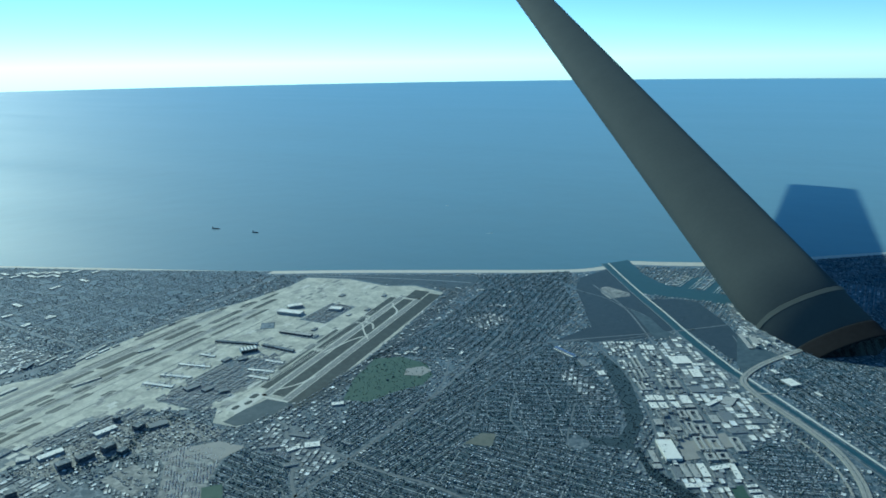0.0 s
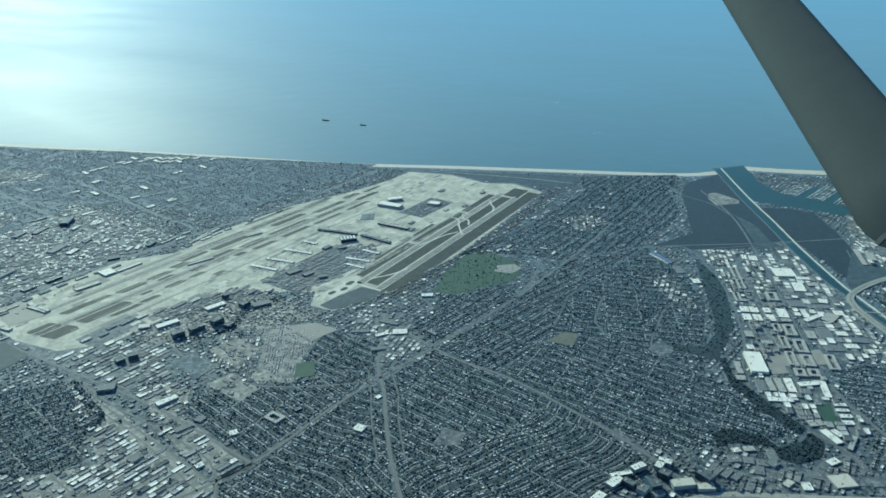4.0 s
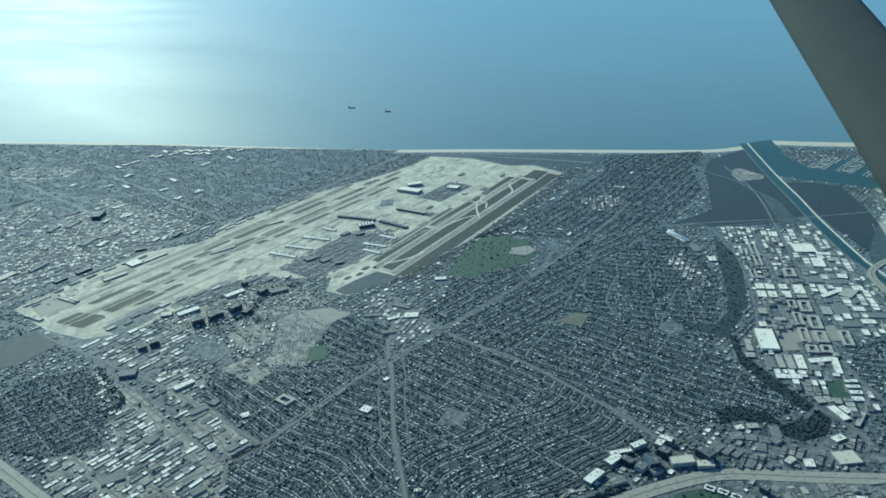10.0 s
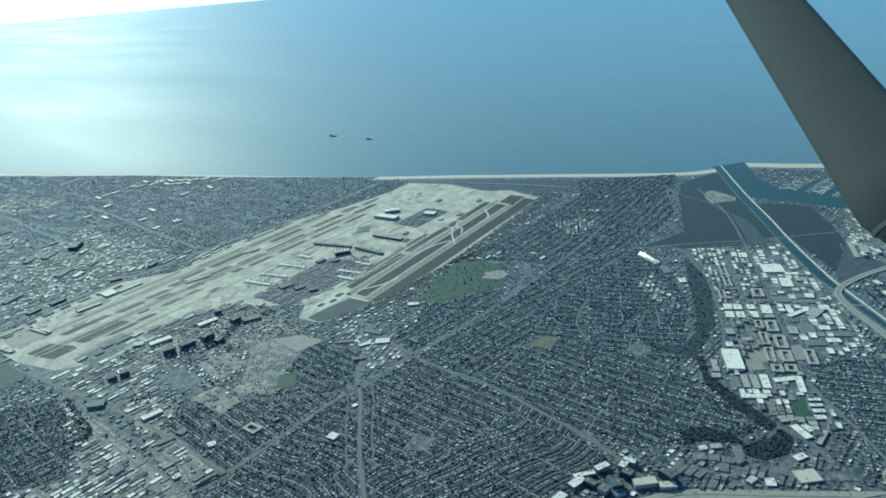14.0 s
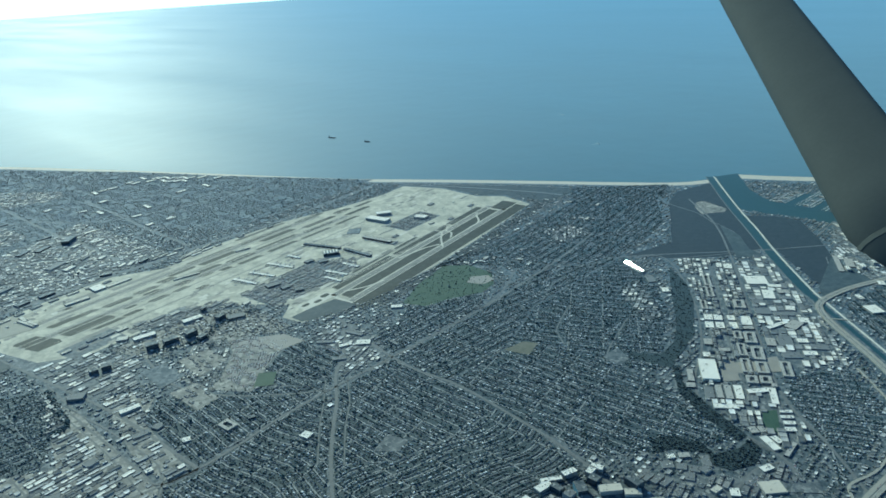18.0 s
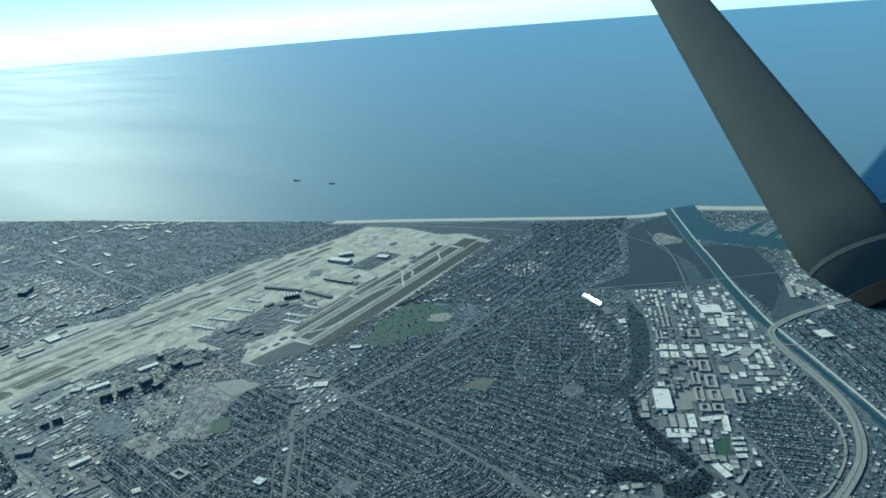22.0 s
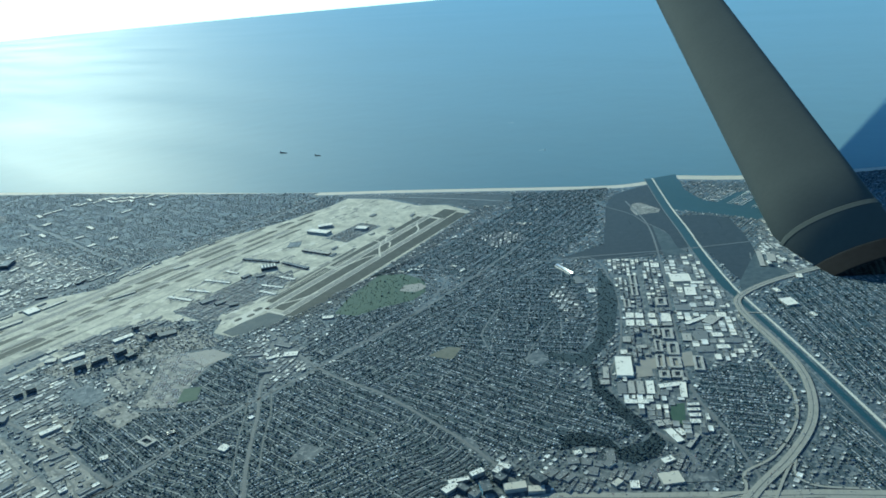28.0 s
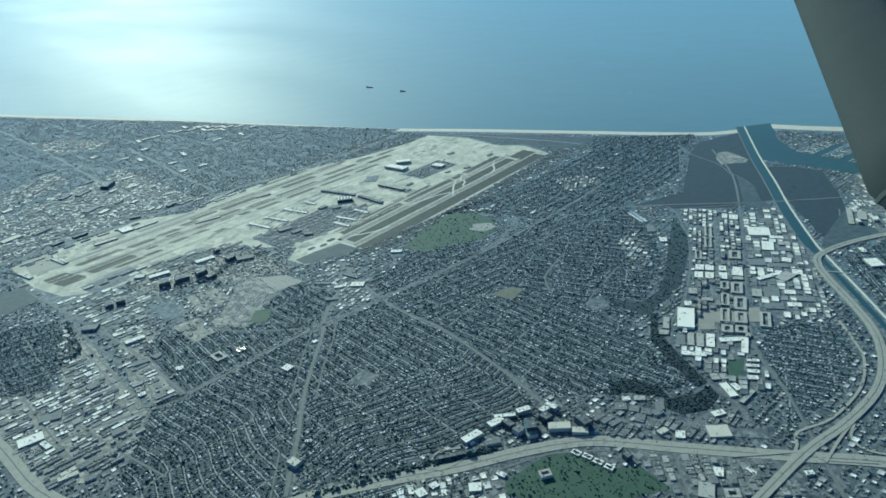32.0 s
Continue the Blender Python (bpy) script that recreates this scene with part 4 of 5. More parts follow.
court(-197.7, 252.2, 18.5, 5.6, 1.25, 33)
cream(219.1, -266.6, 20.7, 9.0, 1.5, 19)
white(202.6, -368.4, 10.9, 6.0, 1.2, 17)
grey(134.1, -289.6, 20.3, 9.0, 1.5, 29)
white(127.2, -270.1, 13.2, 6.0, 1.5, 29)
shed(199.2, -177.1, 13.0, 4.0, 1.2, 95)
shed(196.8, -162.1, 15.4, 4.0, 1.2, 97)
shed(222.5, -184.1, 13.0, 2.5, 1.0, 178)
shed(231.8, -159.6, 11.2, 4.0, 1.2, 107)
shed(229.4, -149.8, 11.0, 4.0, 1.2, 107)
white(76.6, -335.8, 11.6, 4.0, 1.5, 35)
white(95.8, -335.7, 11.5, 4.0, 1.5, 28)
grey(105.2, -288.4, 10.5, 4.0, 1.2, 34)
white(92.8, -273.9, 8.9, 5.0, 1.2, 28)
white(88.2, -233.8, 10.1, 4.0, 1.2, 27)
white(81.0, -229.9, 9.8, 4.0, 1.2, 41)
shed(51.9, -224.1, 20.3, 2.5, 1.0, 15)
shed(27.4, -206.6, 27.0, 2.5, 1.0, 22)
shed(6.8, -211.4, 13.4, 2.5, 1.0, 17)
dark(143.4, -361.2, 18.3, 8.0, 2.5, 34)
dark(124.0, -357.3, 22.5, 8.0, 2.5, 32)
darktower(94.8, -359.9, 20.0, 9.0, 4.0, 48)
dark(109.8, -396.4, 17.9, 6.0, 2.0, 11)
grey(191.1, -262.6, 19.7, 5.0, 1.5, 23)
white(5.5, -487.6, 11.0, 7.0, 1.5, 16)
white(66.8, -512.5, 10.4, 6.0, 1.2, 18)
white(-17.9, -343.4, 7.5, 6.0, 1.2, 10)
white(10.2, -339.0, 9.7, 6.0, 1.2, 10)
grey(132.8, -495.4, 27.5, 3.0, 1.2, 1)
grey(167.7, -443.8, 40.9, 4.0, 1.2, 51)
grey(151.6, -422.6, 39.8, 4.0, 1.2, 43)
dark(68.9, -228.0, 13.6, 6.0, 2.5, 28)


NO_BUILD = [AIRFIELD, WET_S, WET_N, HARBOUR, GOLF, CEM, GREENLOT] + [q[1] for q in LOTS] + WOODS


def free_of(p, grow=0.8):
    ok = np.ones(len(p), bool)
    if not len(p):
        return ok
    for poly in NO_BUILD:
        ok &= ~inside(poly, p)
    for line, w in road_lines:
        ok &= ~near_line(line, p, w / 2 + grow)
    ok &= ~near_line(CREEK_MID, p, 7.5)
    for x, y, l, w, a in BUILT:
        c, s = math.cos(radians(a)), math.sin(radians(a))
        u, v = (p[:, 0] - x) * c + (p[:, 1] - y) * s, -(p[:, 0] - x) * s + (p[:, 1] - y) * c
        ok &= ~((abs(u) < l / 2 + grow) & (abs(v) < w / 2 + grow))
    return ok


def patchy(p, size=14.0):
    """A slow random field over the plan, about -0.6 to 0.6."""
    return np.array([noise.noise((x / size, y / size, 3.0)) for x, y in p])


def blocks(poly, angle, pitch=8.5, lot=1.75, bend=0.0, wave=40.0, cross=26.0, seed=1, leafy=0.3):
    """House lots, tree spots and street pieces of a quarter with rows at an angle; bend: how far the rows wind."""
    r = np.random.default_rng(seed)
    poly = np.array(poly, float)
    c, s = math.cos(radians(angle)), math.sin(radians(angle))
    uv = np.stack([poly @ [c, s], poly @ [-s, c]], 1)
    (u0, v0), (u1, v1) = uv.min(0) - 10, uv.max(0) + 10

    def place(u, v):
        v = v + bend * np.sin(u / wave) + 0.4 * bend * np.sin(u / wave * 2.3 + v / 50)
        return np.stack([u * c - v * s, u * s + v * c], 1)

    def turn(u, v):
        slope = bend / wave * np.cos(u / wave) + 0.4 * bend * 2.3 / wave * np.cos(u / wave * 2.3 + v / 50)
        return radians(angle) + np.arctan(slope)

    houses, streets, trees = [], [], []
    for v in np.arange(v0, v1, pitch):
        for side in (-1, 1):
            u = np.arange(u0, u1, lot)
            u = u + r.normal(0, 0.22, len(u))
            u = u[(np.mod(u + 0.13 * v, cross) > 1.6) & (r.random(len(u)) > 0.07)]
            p = place(u, np.full_like(u, v + side * pitch * 0.27))
            k = inside(poly, p) & (patchy(p) > -0.24)
            houses.append(np.c_[p[k], turn(u, v)[k]])
        u = np.arange(u0, u1, 2.0)
        p, q = place(u, np.full_like(u, v)), place(u + 2.0, np.full_like(u, v))
        k = inside(poly, p)
        streets.append(np.c_[p[k], q[k]])
        n = int((u1 - u0) * pitch * leafy)
        u = r.uniform(u0, u1, n)
        w = v + np.where(r.random(n) < 0.45, r.choice([-1, 1], n) * pitch * 0.09, pitch * 0.5 + r.normal(0, pitch * 0.10, n))
        p = place(u, w)
        trees.append(p[inside(poly, p)])
    for k in range(int((u1 - u0) / cross) + 2):
        v = np.arange(v0, v1, 2.0)
        u = np.floor(u0 / cross) * cross + k * cross + 0.8 - 0.13 * v
        p, q = place(u, v), place(u - 0.26, v + 2.0)
        m = inside(poly, p)
        streets.append(np.c_[p[m], q[m]])
    houses, streets, trees = np.vstack(houses), np.vstack(streets), np.vstack(trees)
    return houses[free_of(houses[:, :2])], streets[free_of((streets[:, :2] + streets[:, 2:]) / 2, 0.1)], trees[free_of(trees, 0.2)]


def solids(name, verts, quads, tris, mats, mat_index):
    """One mesh of many closed pieces; verts (n, k, 3), faces given once for a piece."""
    n, k, _ = verts.shape
    base = np.arange(n)[:, None, None] * k
    q = (base + np.array(quads)[None]).reshape(-1, 4) if len(quads) else np.zeros((0, 4), int)
    t = (base + np.array(tris)[None]).reshape(-1, 3) if len(tris) else np.zeros((0, 3), int)
    me = bpy.data.meshes.new(name)
    me.vertices.add(n * k)
    me.vertices.foreach_set("co", verts.reshape(-1).astype(np.float32))
    me.loops.add(q.size + t.size)
    me.loops.foreach_set("vertex_index", np.r_[q.ravel(), t.ravel()].astype(np.int32))
    me.polygons.add(len(q) + len(t))
    me.polygons.foreach_set("loop_start", np.r_[np.arange(len(q)) * 4, q.size + np.arange(len(t)) * 3].astype(np.int32))
    for m in mats:
        me.materials.append(m)
    qi, ti = mat_index
    me.polygons.foreach_set("material_index", np.r_[np.tile(qi, n), np.tile(ti, n)].astype(np.int32))
    me.update(calc_edges=True)
    return new(name, me)


def house_mesh(name, lots, seed, roof=None, size=(1.45, 1.1)):
    """Hip-roofed houses on lots of x, y, angle."""
    r = np.random.default_rng(seed)
    n = len(lots)
    l, w = size[0] * r.uniform(0.75, 1.25, n), size[1] * r.uniform(0.75, 1.2, n)
    h, rh = r.uniform(0.28, 0.52, n), r.uniform(0.10, 0.24, n)
    ang = lots[:, 2] + r.normal(0, 0.05, n) + np.where(r.random(n) < 0.5, math.pi / 2, 0)
    c, s = np.cos(ang), np.sin(ang)
    base = [(-1, -1, 0, 0), (1, -1, 0, 0), (1, 1, 0, 0), (-1, 1, 0, 0), (-1, -1, 1, 0), (1, -1, 1, 0), (1, 1, 1, 0), (-1, 1, 1, 0), (-0.5, 0, 1, 1), (0.5, 0, 1, 1)]
    v = np.zeros((n, 10, 3))
    for k, (a, b, e, g) in enumerate(base):
        x, y = a * l / 2, b * w / 2
        v[:, k] = np.stack([lots[:, 0] + x * c - y * s, lots[:, 1] + x * s + y * c, e * h + g * rh], 1) * U
    quads = [(0, 1, 5, 4), (1, 2, 6, 5), (2, 3, 7, 6), (3, 0, 4, 7), (4, 5, 9, 8), (6, 7, 8, 9)]
    return solids(name, v, quads, [(5, 6, 9), (7, 4, 8)], [roof or M_ROOF, M_WALL], ([1, 1, 1, 1, 0, 0], [0, 0]))


def tree_mesh(name, spots, seed, size=0.6, leaves=None):
    """Uneven leafy clumps on spots."""
    r = np.random.default_rng(seed)
    n = len(spots)
    g = (1 + 5 ** 0.5) / 2
    ico = np.array([(-1, g, 0), (1, g, 0), (-1, -g, 0), (1, -g, 0), (0, -1, g), (0, 1, g), (0, -1, -g), (0, 1, -g), (g, 0, -1), (g, 0, 1), (-g, 0, -1), (-g, 0, 1)]) / 1.9
    tris = [(0, 11, 5), (0, 5, 1), (0, 1, 7), (0, 7, 10), (0, 10, 11), (1, 5, 9), (5, 11, 4), (11, 10, 2), (10, 7, 6), (7, 1, 8), (3, 9, 4), (3, 4, 2), (3, 2, 6), (3, 6, 8), (3, 8, 9), (4, 9, 5), (2, 4, 11), (6, 2, 10), (8, 6, 7), (9, 8, 1)]
    rad = size * r.lognormal(-0.25, 0.35, n)
    v = ico[None] * (1 + r.normal(0, 0.22, (n, 12, 1))) * rad[:, None, None] * np.array([1, 1, 0.85])
    v[:, :, 0] += spots[:, None, 0]
    v[:, :, 1] += spots[:, None, 1]
    v[:, :, 2] += rad[:, None] * 0.75
    return solids(name, v * U, [], tris, [leaves or M_TREE], ([], [0] * 20))


def street_mesh(name, pieces, w=1.0, z=0.09):
    a, b = pieces[:, :2], pieces[:, 2:]
    t = b - a
    t /= np.linalg.norm(t, axis=1)[:, None] + 1e-9
    m = np.stack([-t[:, 1], t[:, 0]], 1) * w / 2
    t = t * 0.05
    v = np.stack([a - m - t, b - m + t, b + m + t, a + m - t], 1)
    v = np.concatenate([v, np.full(v.shape[:2] + (1,), z)], 2) * U
    return solids(name, v, [(0, 1, 2, 3)], [], [M_STREET], ([0], []))


QUARTERS = [
    # polygon, angle, pitch, lot, bend, wave, name of the quarter
    ([(-225, 150), (-150, 114), (-60, 124), (40, 128), (38, 178), (-20, 180), (-90, 152)], 175, 8.2, 1.9, 1.5, 60),
    ([(-225, 152), (-190, 205), (-143, 246), (-100, 262), (-70, 283), (-50, 262), (-45, 205), (-20, 182), (-90, 154)], 116, 7.8, 1.9, 2.5, 50),
    ([(-45, 206), (-20, 182), (38, 180), (38, 190), (45, 300), (20, 322), (0, 340), (-26, 356), (-34, 318), (-42, 300), (-50, 262)], 95, 8.0, 1.85, 2.0, 60),
    ([(42, 128), (92, 128), (104, 142), (146, 190), (120, 215), (80, 225), (41, 225)], 93, 8.2, 1.85, 1.0, 60),
    ([(41, 227), (80, 227), (120, 217), (146, 192), (172, 226), (190, 262), (150, 280), (100, 296), (62, 312), (46, 262)], 172, 7.6, 1.75, 5.5, 22),
    ([(98, 120), (122, 158), (150, 190), (200, 258), (240, 228), (262, 190), (240, 160), (222, 135), (200, 136), (140, 128)], 92, 8.0, 1.8, 4.0, 22),
    ([(98, 120), (140, 124), (198, 130), (200, 60), (180, 40), (150, 70), (110, 100), (86, 112)], 90, 8.2, 1.85, 1.0, 40),
    ([(84, 108), (60, 90), (72, 46), (96, 56), (112, 70), (118, 90), (104, 104)], 94, 7.5, 1.75, 1.5, 25),
    ([(40, 120), (34, 90), (0, 88), (-28, 68), (-60, 78), (-82, 108), (-60, 119)], 0, 8.2, 1.7, 1, 50),
    ([(-150, 108), (-142, 82), (-122, 46), (-97, 26), (-200, 34), (-330, 20), (-385, -20), (-460, 72), (-440, 88), (-400, 90), (-330, 138), (-262, 148), (-226, 150)], 5, 8.5, 1.9, 3, 50),
    ([(270, -60), (232, -36), (226, 10), (246, 30), (264, 62), (292, 42), (320, -20)], -8, 8, 1.7, 3, 25),
    ([(-16, 410), (-54, 412), (-84, 412), (-110, 404), (-140, 376), (-110, 352), (-82, 358), (-52, 392)], 114, 6.5, 1.6, 0.5, 40),
    ([(-90, 436), (-122, 428), (-150, 412), (-170, 398), (-60, 500), (-40, 470)], 50, 7.5, 1.6, 0.5, 40),
    ([(-170, 410), (-236, 342), (-300, 356), (-420, 400), (-560, 420), (-700, 560), (-420, 760), (-160, 640), (-70, 520)], 42, 8.5, 1.8, 1, 60),
    ([(-600, 260), (-660, 320), (-760, 425), (-930, 640), (-720, 570), (-570, 410)], 50, 8.5, 1.8, 0.5, 60),
    ([(-10, 470), (-60, 540), (-150, 650), (60, 640), (150, 520), (120, 430), (60, 432)], 40, 8.0, 1.7, 1.5, 40),
    ([(-40, -240), (-130, -250), (-270, -262), (-160, -470), (-90, -620), (40, -840), (140, -700), (60, -420)], -2, 9.5, 2.1, 1, 60),
    ([(60, -420), (140, -700), (60, -860), (150, -1040), (330, -1250), (520, -900), (380, -500), (250, -330)], 0, 11.0, 2.6, 1, 60),
    ([(120, 302), (190, 276), (262, 232), (300, 170), (360, 200), (300, 330), (200, 360), (124, 330)], -20, 8.5, 1.8, 2, 30),
]

FAR = (len(QUARTERS) - 3, len(QUARTERS) - 2)
house_lots, street_bits, tree_spots = [], [], []
for k, (poly, angle, pitch, lot_w, bend, wave) in enumerate(QUARTERS):
    h, s, t = blocks(poly, angle, pitch, lot_w, bend, wave, seed=20 + k, leafy=0.03 if k in FAR else 0.5 if k == 10 else 0.42)
    house_lots.append(h), street_bits.append(s), tree_spots.append(t)


def hip(l, w, z, h):
    bm = bmesh.new()
    o = 0.08
    base = [bm.verts.new((x * U, y * U, z * U)) for x, y in ((-l / 2 - o, -w / 2 - o), (l / 2 + o, -w / 2 - o), (l / 2 + o, w / 2 + o), (-l / 2 - o, w / 2 + o))]
    r = [bm.verts.new((x * U, 0, (z + h) * U)) for x in (-l / 2 + w / 2, l / 2 - w / 2)]
    for f in ((0, 1, 5, 4), (1, 2, 5), (2, 3, 4, 5), (3, 0, 4), (3, 2, 1, 0)):
        bm.faces.new([(base + r)[k] for k in f])
    return bm


def family_house(l, w, h):
    ob = new("house")
    tagged(ob, "small single-family house with a hipped shingle roof", "house", "family houses")
    part("wall", prism(l, w, 0, h), M_WALL, ob)
    part("roof", hip(l, w, h, 0.2), M_ROOF, ob)
    part("garage", moved(prism(0.5, 0.55, 0, h * 0.8), l / 2 + 0.25, -w / 4), M_WALL, ob)
    return ob


near = house_lots[4]
near = near[np.argsort(-(near[:, 1] - 0.4 * near[:, 0]))]
house_kinds = [family_house(1.4, 1.0, 0.4), family_house(1.2, 0.95, 0.5), family_house(1.6, 1.05, 0.38)]
for k, (x, y, a) in enumerate(near[:300]):
    m = pose(x * U, y * U, 0, 0, 0, math.degrees(a) + (90 if k % 5 == 0 else 0))
    if k < 3:
        house_kinds[k].matrix_basis = m
    else:
        copy_thing(house_kinds[k % 3], m)
house_lots[4] = near[300:]
for h, s, t, k in zip(house_lots, street_bits, tree_spots, range(99)):
    big = 1.25 if k in FAR else 1.0
    # quarters 7, 10 and the distant ones get the shaded roof copy
    tagged(house_mesh("houses", h, 40 + k, M_ROOF_SHADY if k in (7, 10) or k in FAR else None, (1.45 * big, 1.1 * big)), "dense rows of small grey-roofed houses", "houses", kind="stuff")
    tagged(tree_mesh("street_trees", t, 60 + k, 0.44 * big), "dark leafy trees between the houses", "trees", kind="stuff")
    tagged(area("yards", QUARTERS[k][0], 0.02, M_YARD), "gardens and yards of a housing quarter", "yards", kind="structure")
    tagged(street_mesh("streets", s, 1.05, 0.09 + 0.0025 * LAYER[0]), "narrow residential streets between house rows", "street", kind="stuff")

# ---- industrial quarters: closely packed flat-roofed sheds ----
SHEDS = [
    ([(232, -28), (256, 66), (292, 46), (300, 96), (290, 160), (272, 172), (240, 164), (224, 132), (224, 20)], 5, 2.7, 5.0),
    ([(206, 8), (222, 100), (218, 128), (204, 128), (200, 60), (182, 38), (186, 20)], 0, 3.0, 4.6),
    ([(240, -150), (224, -52), (210, 6), (180, 16), (176, -10), (160, -20), (180, -60), (218, -84)], 6, 3.6, 5.5),
    ([(-250, 192), (-180, 250), (-116, 292), (-80, 308), (-88, 350), (-160, 304), (-270, 236)], 32, 4.2, 6.0),
    ([(-262, 246), (-155, 315), (-112, 346), (-146, 374), (-190, 344), (-232, 322), (-318, 252)], 32, 5.5, 8.5),
    ([(-70, 312), (-46, 322), (-26, 380), (-50, 386), (-80, 352)], 32, 5.0, 7.0),
    ([(60, 58), (34, 40), (24, 60), (28, 100), (42, 118), (84, 116), (64, 96)], 20, 4.0, 5.5),
    ([(-20, 384), (-10, 396), (30, 376), (54, 348), (36, 340), (10, 366)], 10, 4.0, 6.0),
    ([(50, 352), (62, 396), (20, 440), (-4, 420), (30, 384)], 48, 4.5, 6.5),
    ([(112, 330), (128, 306), (150, 296), (170, 300), (130, 350)], 62, 4.0, 5.5),
    ([(260, -204), (160, -206), (40, -232), (60, -420), (240, -340), (300, -250)], -4, 4.4, 5.5),
    ([(120, -420), (240, -345), (300, -440), (200, -446), (128, -488)], 0, 4.5, 6.0), ([(30, -560), (100, -570), (112, -700), (60, -645), (20, -600)], 0, 5.0, 7.0),
    ([(158, 22), (121, -16), (104, 0), (112, 22), (136, 48), (150, 56)], 48, 2.6, 4.5),
    ([(-185, 190), (-160, 190), (-120, 236), (-140, 244)], 20, 4.5, 6.0),
    ([(-270, 60), (-240, 50), (-220, 80), (-260, 100)], 35, 4.0, 5.0),
    ([(-430, 270), (-336, 304), (-300, 345), (-420, 396), (-470, 370)], 42, 4.5, 6.5),
]
shed_rng = np.random.default_rng(9)


def shed_lots(poly, angle, wid, length, scale=0.62):
    poly = np.array(poly, float)
    wid, length = wid * (0.5 + 0.5 * scale), length * scale
    c, s = math.cos(radians(angle)), math.sin(radians(angle))
    uv = np.stack([poly @ [c, s], poly @ [-s, c]], 1)
    (u0, v0), (u1, v1) = uv.min(0), uv.max(0)
    out = []
    v, row = v0, 0
    while v < v1:
        w = wid * shed_rng.uniform(0.7, 1.3)
        u = u0 + shed_rng.uniform(0, 3)
        while u < u1:
            l = length * shed_rng.uniform(0.45, 1.5)
            if shed_rng.random() > 0.16:
                if shed_rng.random() < 0.3 and l > w * 1.2:
                    n = int(l // (w * 0.7))
                    out.extend((u + (i + 0.5) * l / n, v + w / 2, l / n - 0.25, w - 0.3) for i in range(n))
                else:
                    out.append((u + l / 2, v + w / 2, l - 0.3, w - 0.35))
            u += l + 0.4
        v += w + (1.2 if row % 2 else 0.3)
        row += 1
    o = np.array(out)
    xy = np.stack([o[:, 0] * c - o[:, 1] * s, o[:, 0] * s + o[:, 1] * c], 1)
    lots = np.c_[xy, o[:, 2], o[:, 3] * shed_rng.uniform(0.72, 1, len(o)), np.full(len(o), radians(angle))]
    return lots[inside(poly, xy) & free_of(xy, 1.1)]


def shed_mesh(name, q, roof=None, tall=1.0):
    n = len(q)
    h = shed_rng.uniform(0.35, 0.95, n) * tall
    c, s = np.cos(q[:, 4]), np.sin(q[:, 4])
    v = np.zeros((n, 12, 3))
    for k, (a, b, e) in enumerate([(-1, -1, 0), (1, -1, 0), (1, 1, 0), (-1, 1, 0), (-1, -1, 1), (1, -1, 1), (1, 1, 1), (-1, 1, 1), (-1, -1, 2), (1, -1, 2), (1, 1, 2), (-1, 1, 2)]):
        f = 0.92 if e == 2 else 1.0
        x, y = a * q[:, 2] / 2 * f, b * q[:, 3] / 2 * f
        z = h * (e > 0) - (0.08 if e == 2 else 0)
        v[:, k] = np.stack([q[:, 0] + x * c - y * s, q[:, 1] + x * s + y * c, z], 1) * U
    quads = [(0, 1, 5, 4), (1, 2, 6, 5), (2, 3, 7, 6), (3, 0, 4, 7), (4, 5, 9, 8), (5, 6, 10, 9), (6, 7, 11, 10), (7, 4, 8, 11), (8, 9, 10, 11)]
    return solids(name, v, quads, [], [roof or M_FLATROOF, M_WALL], ([1] * 4 + [0] * 5, []))


single = 0
for k, (poly, angle, wid, length) in enumerate(SHEDS):
    tagged(area("paved_block", poly, 0.02, M_CARLOT if k in (0, 1) else M_LOT), "paved yards and alleys of an industrial quarter", "pavement", kind="structure")
    q = shed_lots(poly, angle, wid, length, 1.15 if k in (0, 1, 2) else 0.62)
    roof, tall = (None, 1.7) if k in (3, 5) else (None, 1.2) if k == 4 else (None, 1.0)
    rest = np.ones(len(q), bool)
    if k in (0, 3, 7, 8):
        pick = np.argsort(-q[:, 1])[:75]
        rest[pick] = False
        for x, y, l, w, a in q[pick]:
            block("workshop" if k != 3 else "apartment_block", x, y, l, w, shed_rng.uniform(0.5, 1.2) * tall, math.degrees(a), shed_rng.choice([M_FLATROOF, M_PALEROOF, M_FLATROOF, M_LOT, M_WALL]), M_WALL,
                  "low flat-roofed workshop in an industrial quarter" if k != 3 else "pale flat-roofed apartment block of several storeys", "building", 2, 0, "workshops" if k != 3 else "apartment blocks")
    bright = rest & (shed_rng.random(len(q)) < (0.32 if k in (3, 4, 5) else 0.13))
    rest &= ~bright
    tagged(shed_mesh("low_buildings", q[rest], roof, tall), "closely packed flat-roofed sheds and shops", "buildings", kind="stuff")
    if bright.any():
        tagged(shed_mesh("white_buildings", q[bright], M_WHITE, tall), "low white-roofed sheds scattered among grey ones", "buildings", kind="stuff")
    q2 = np.vstack([q, q])
    spots = q2[:, :2] + shed_rng.normal(0, wid * 0.6, (len(q2), 2))
    tagged(tree_mesh("street_trees", spots[free_of(spots, 0.3)], 200 + k, 0.45), "small dark trees between the sheds", "trees", kind="stuff")

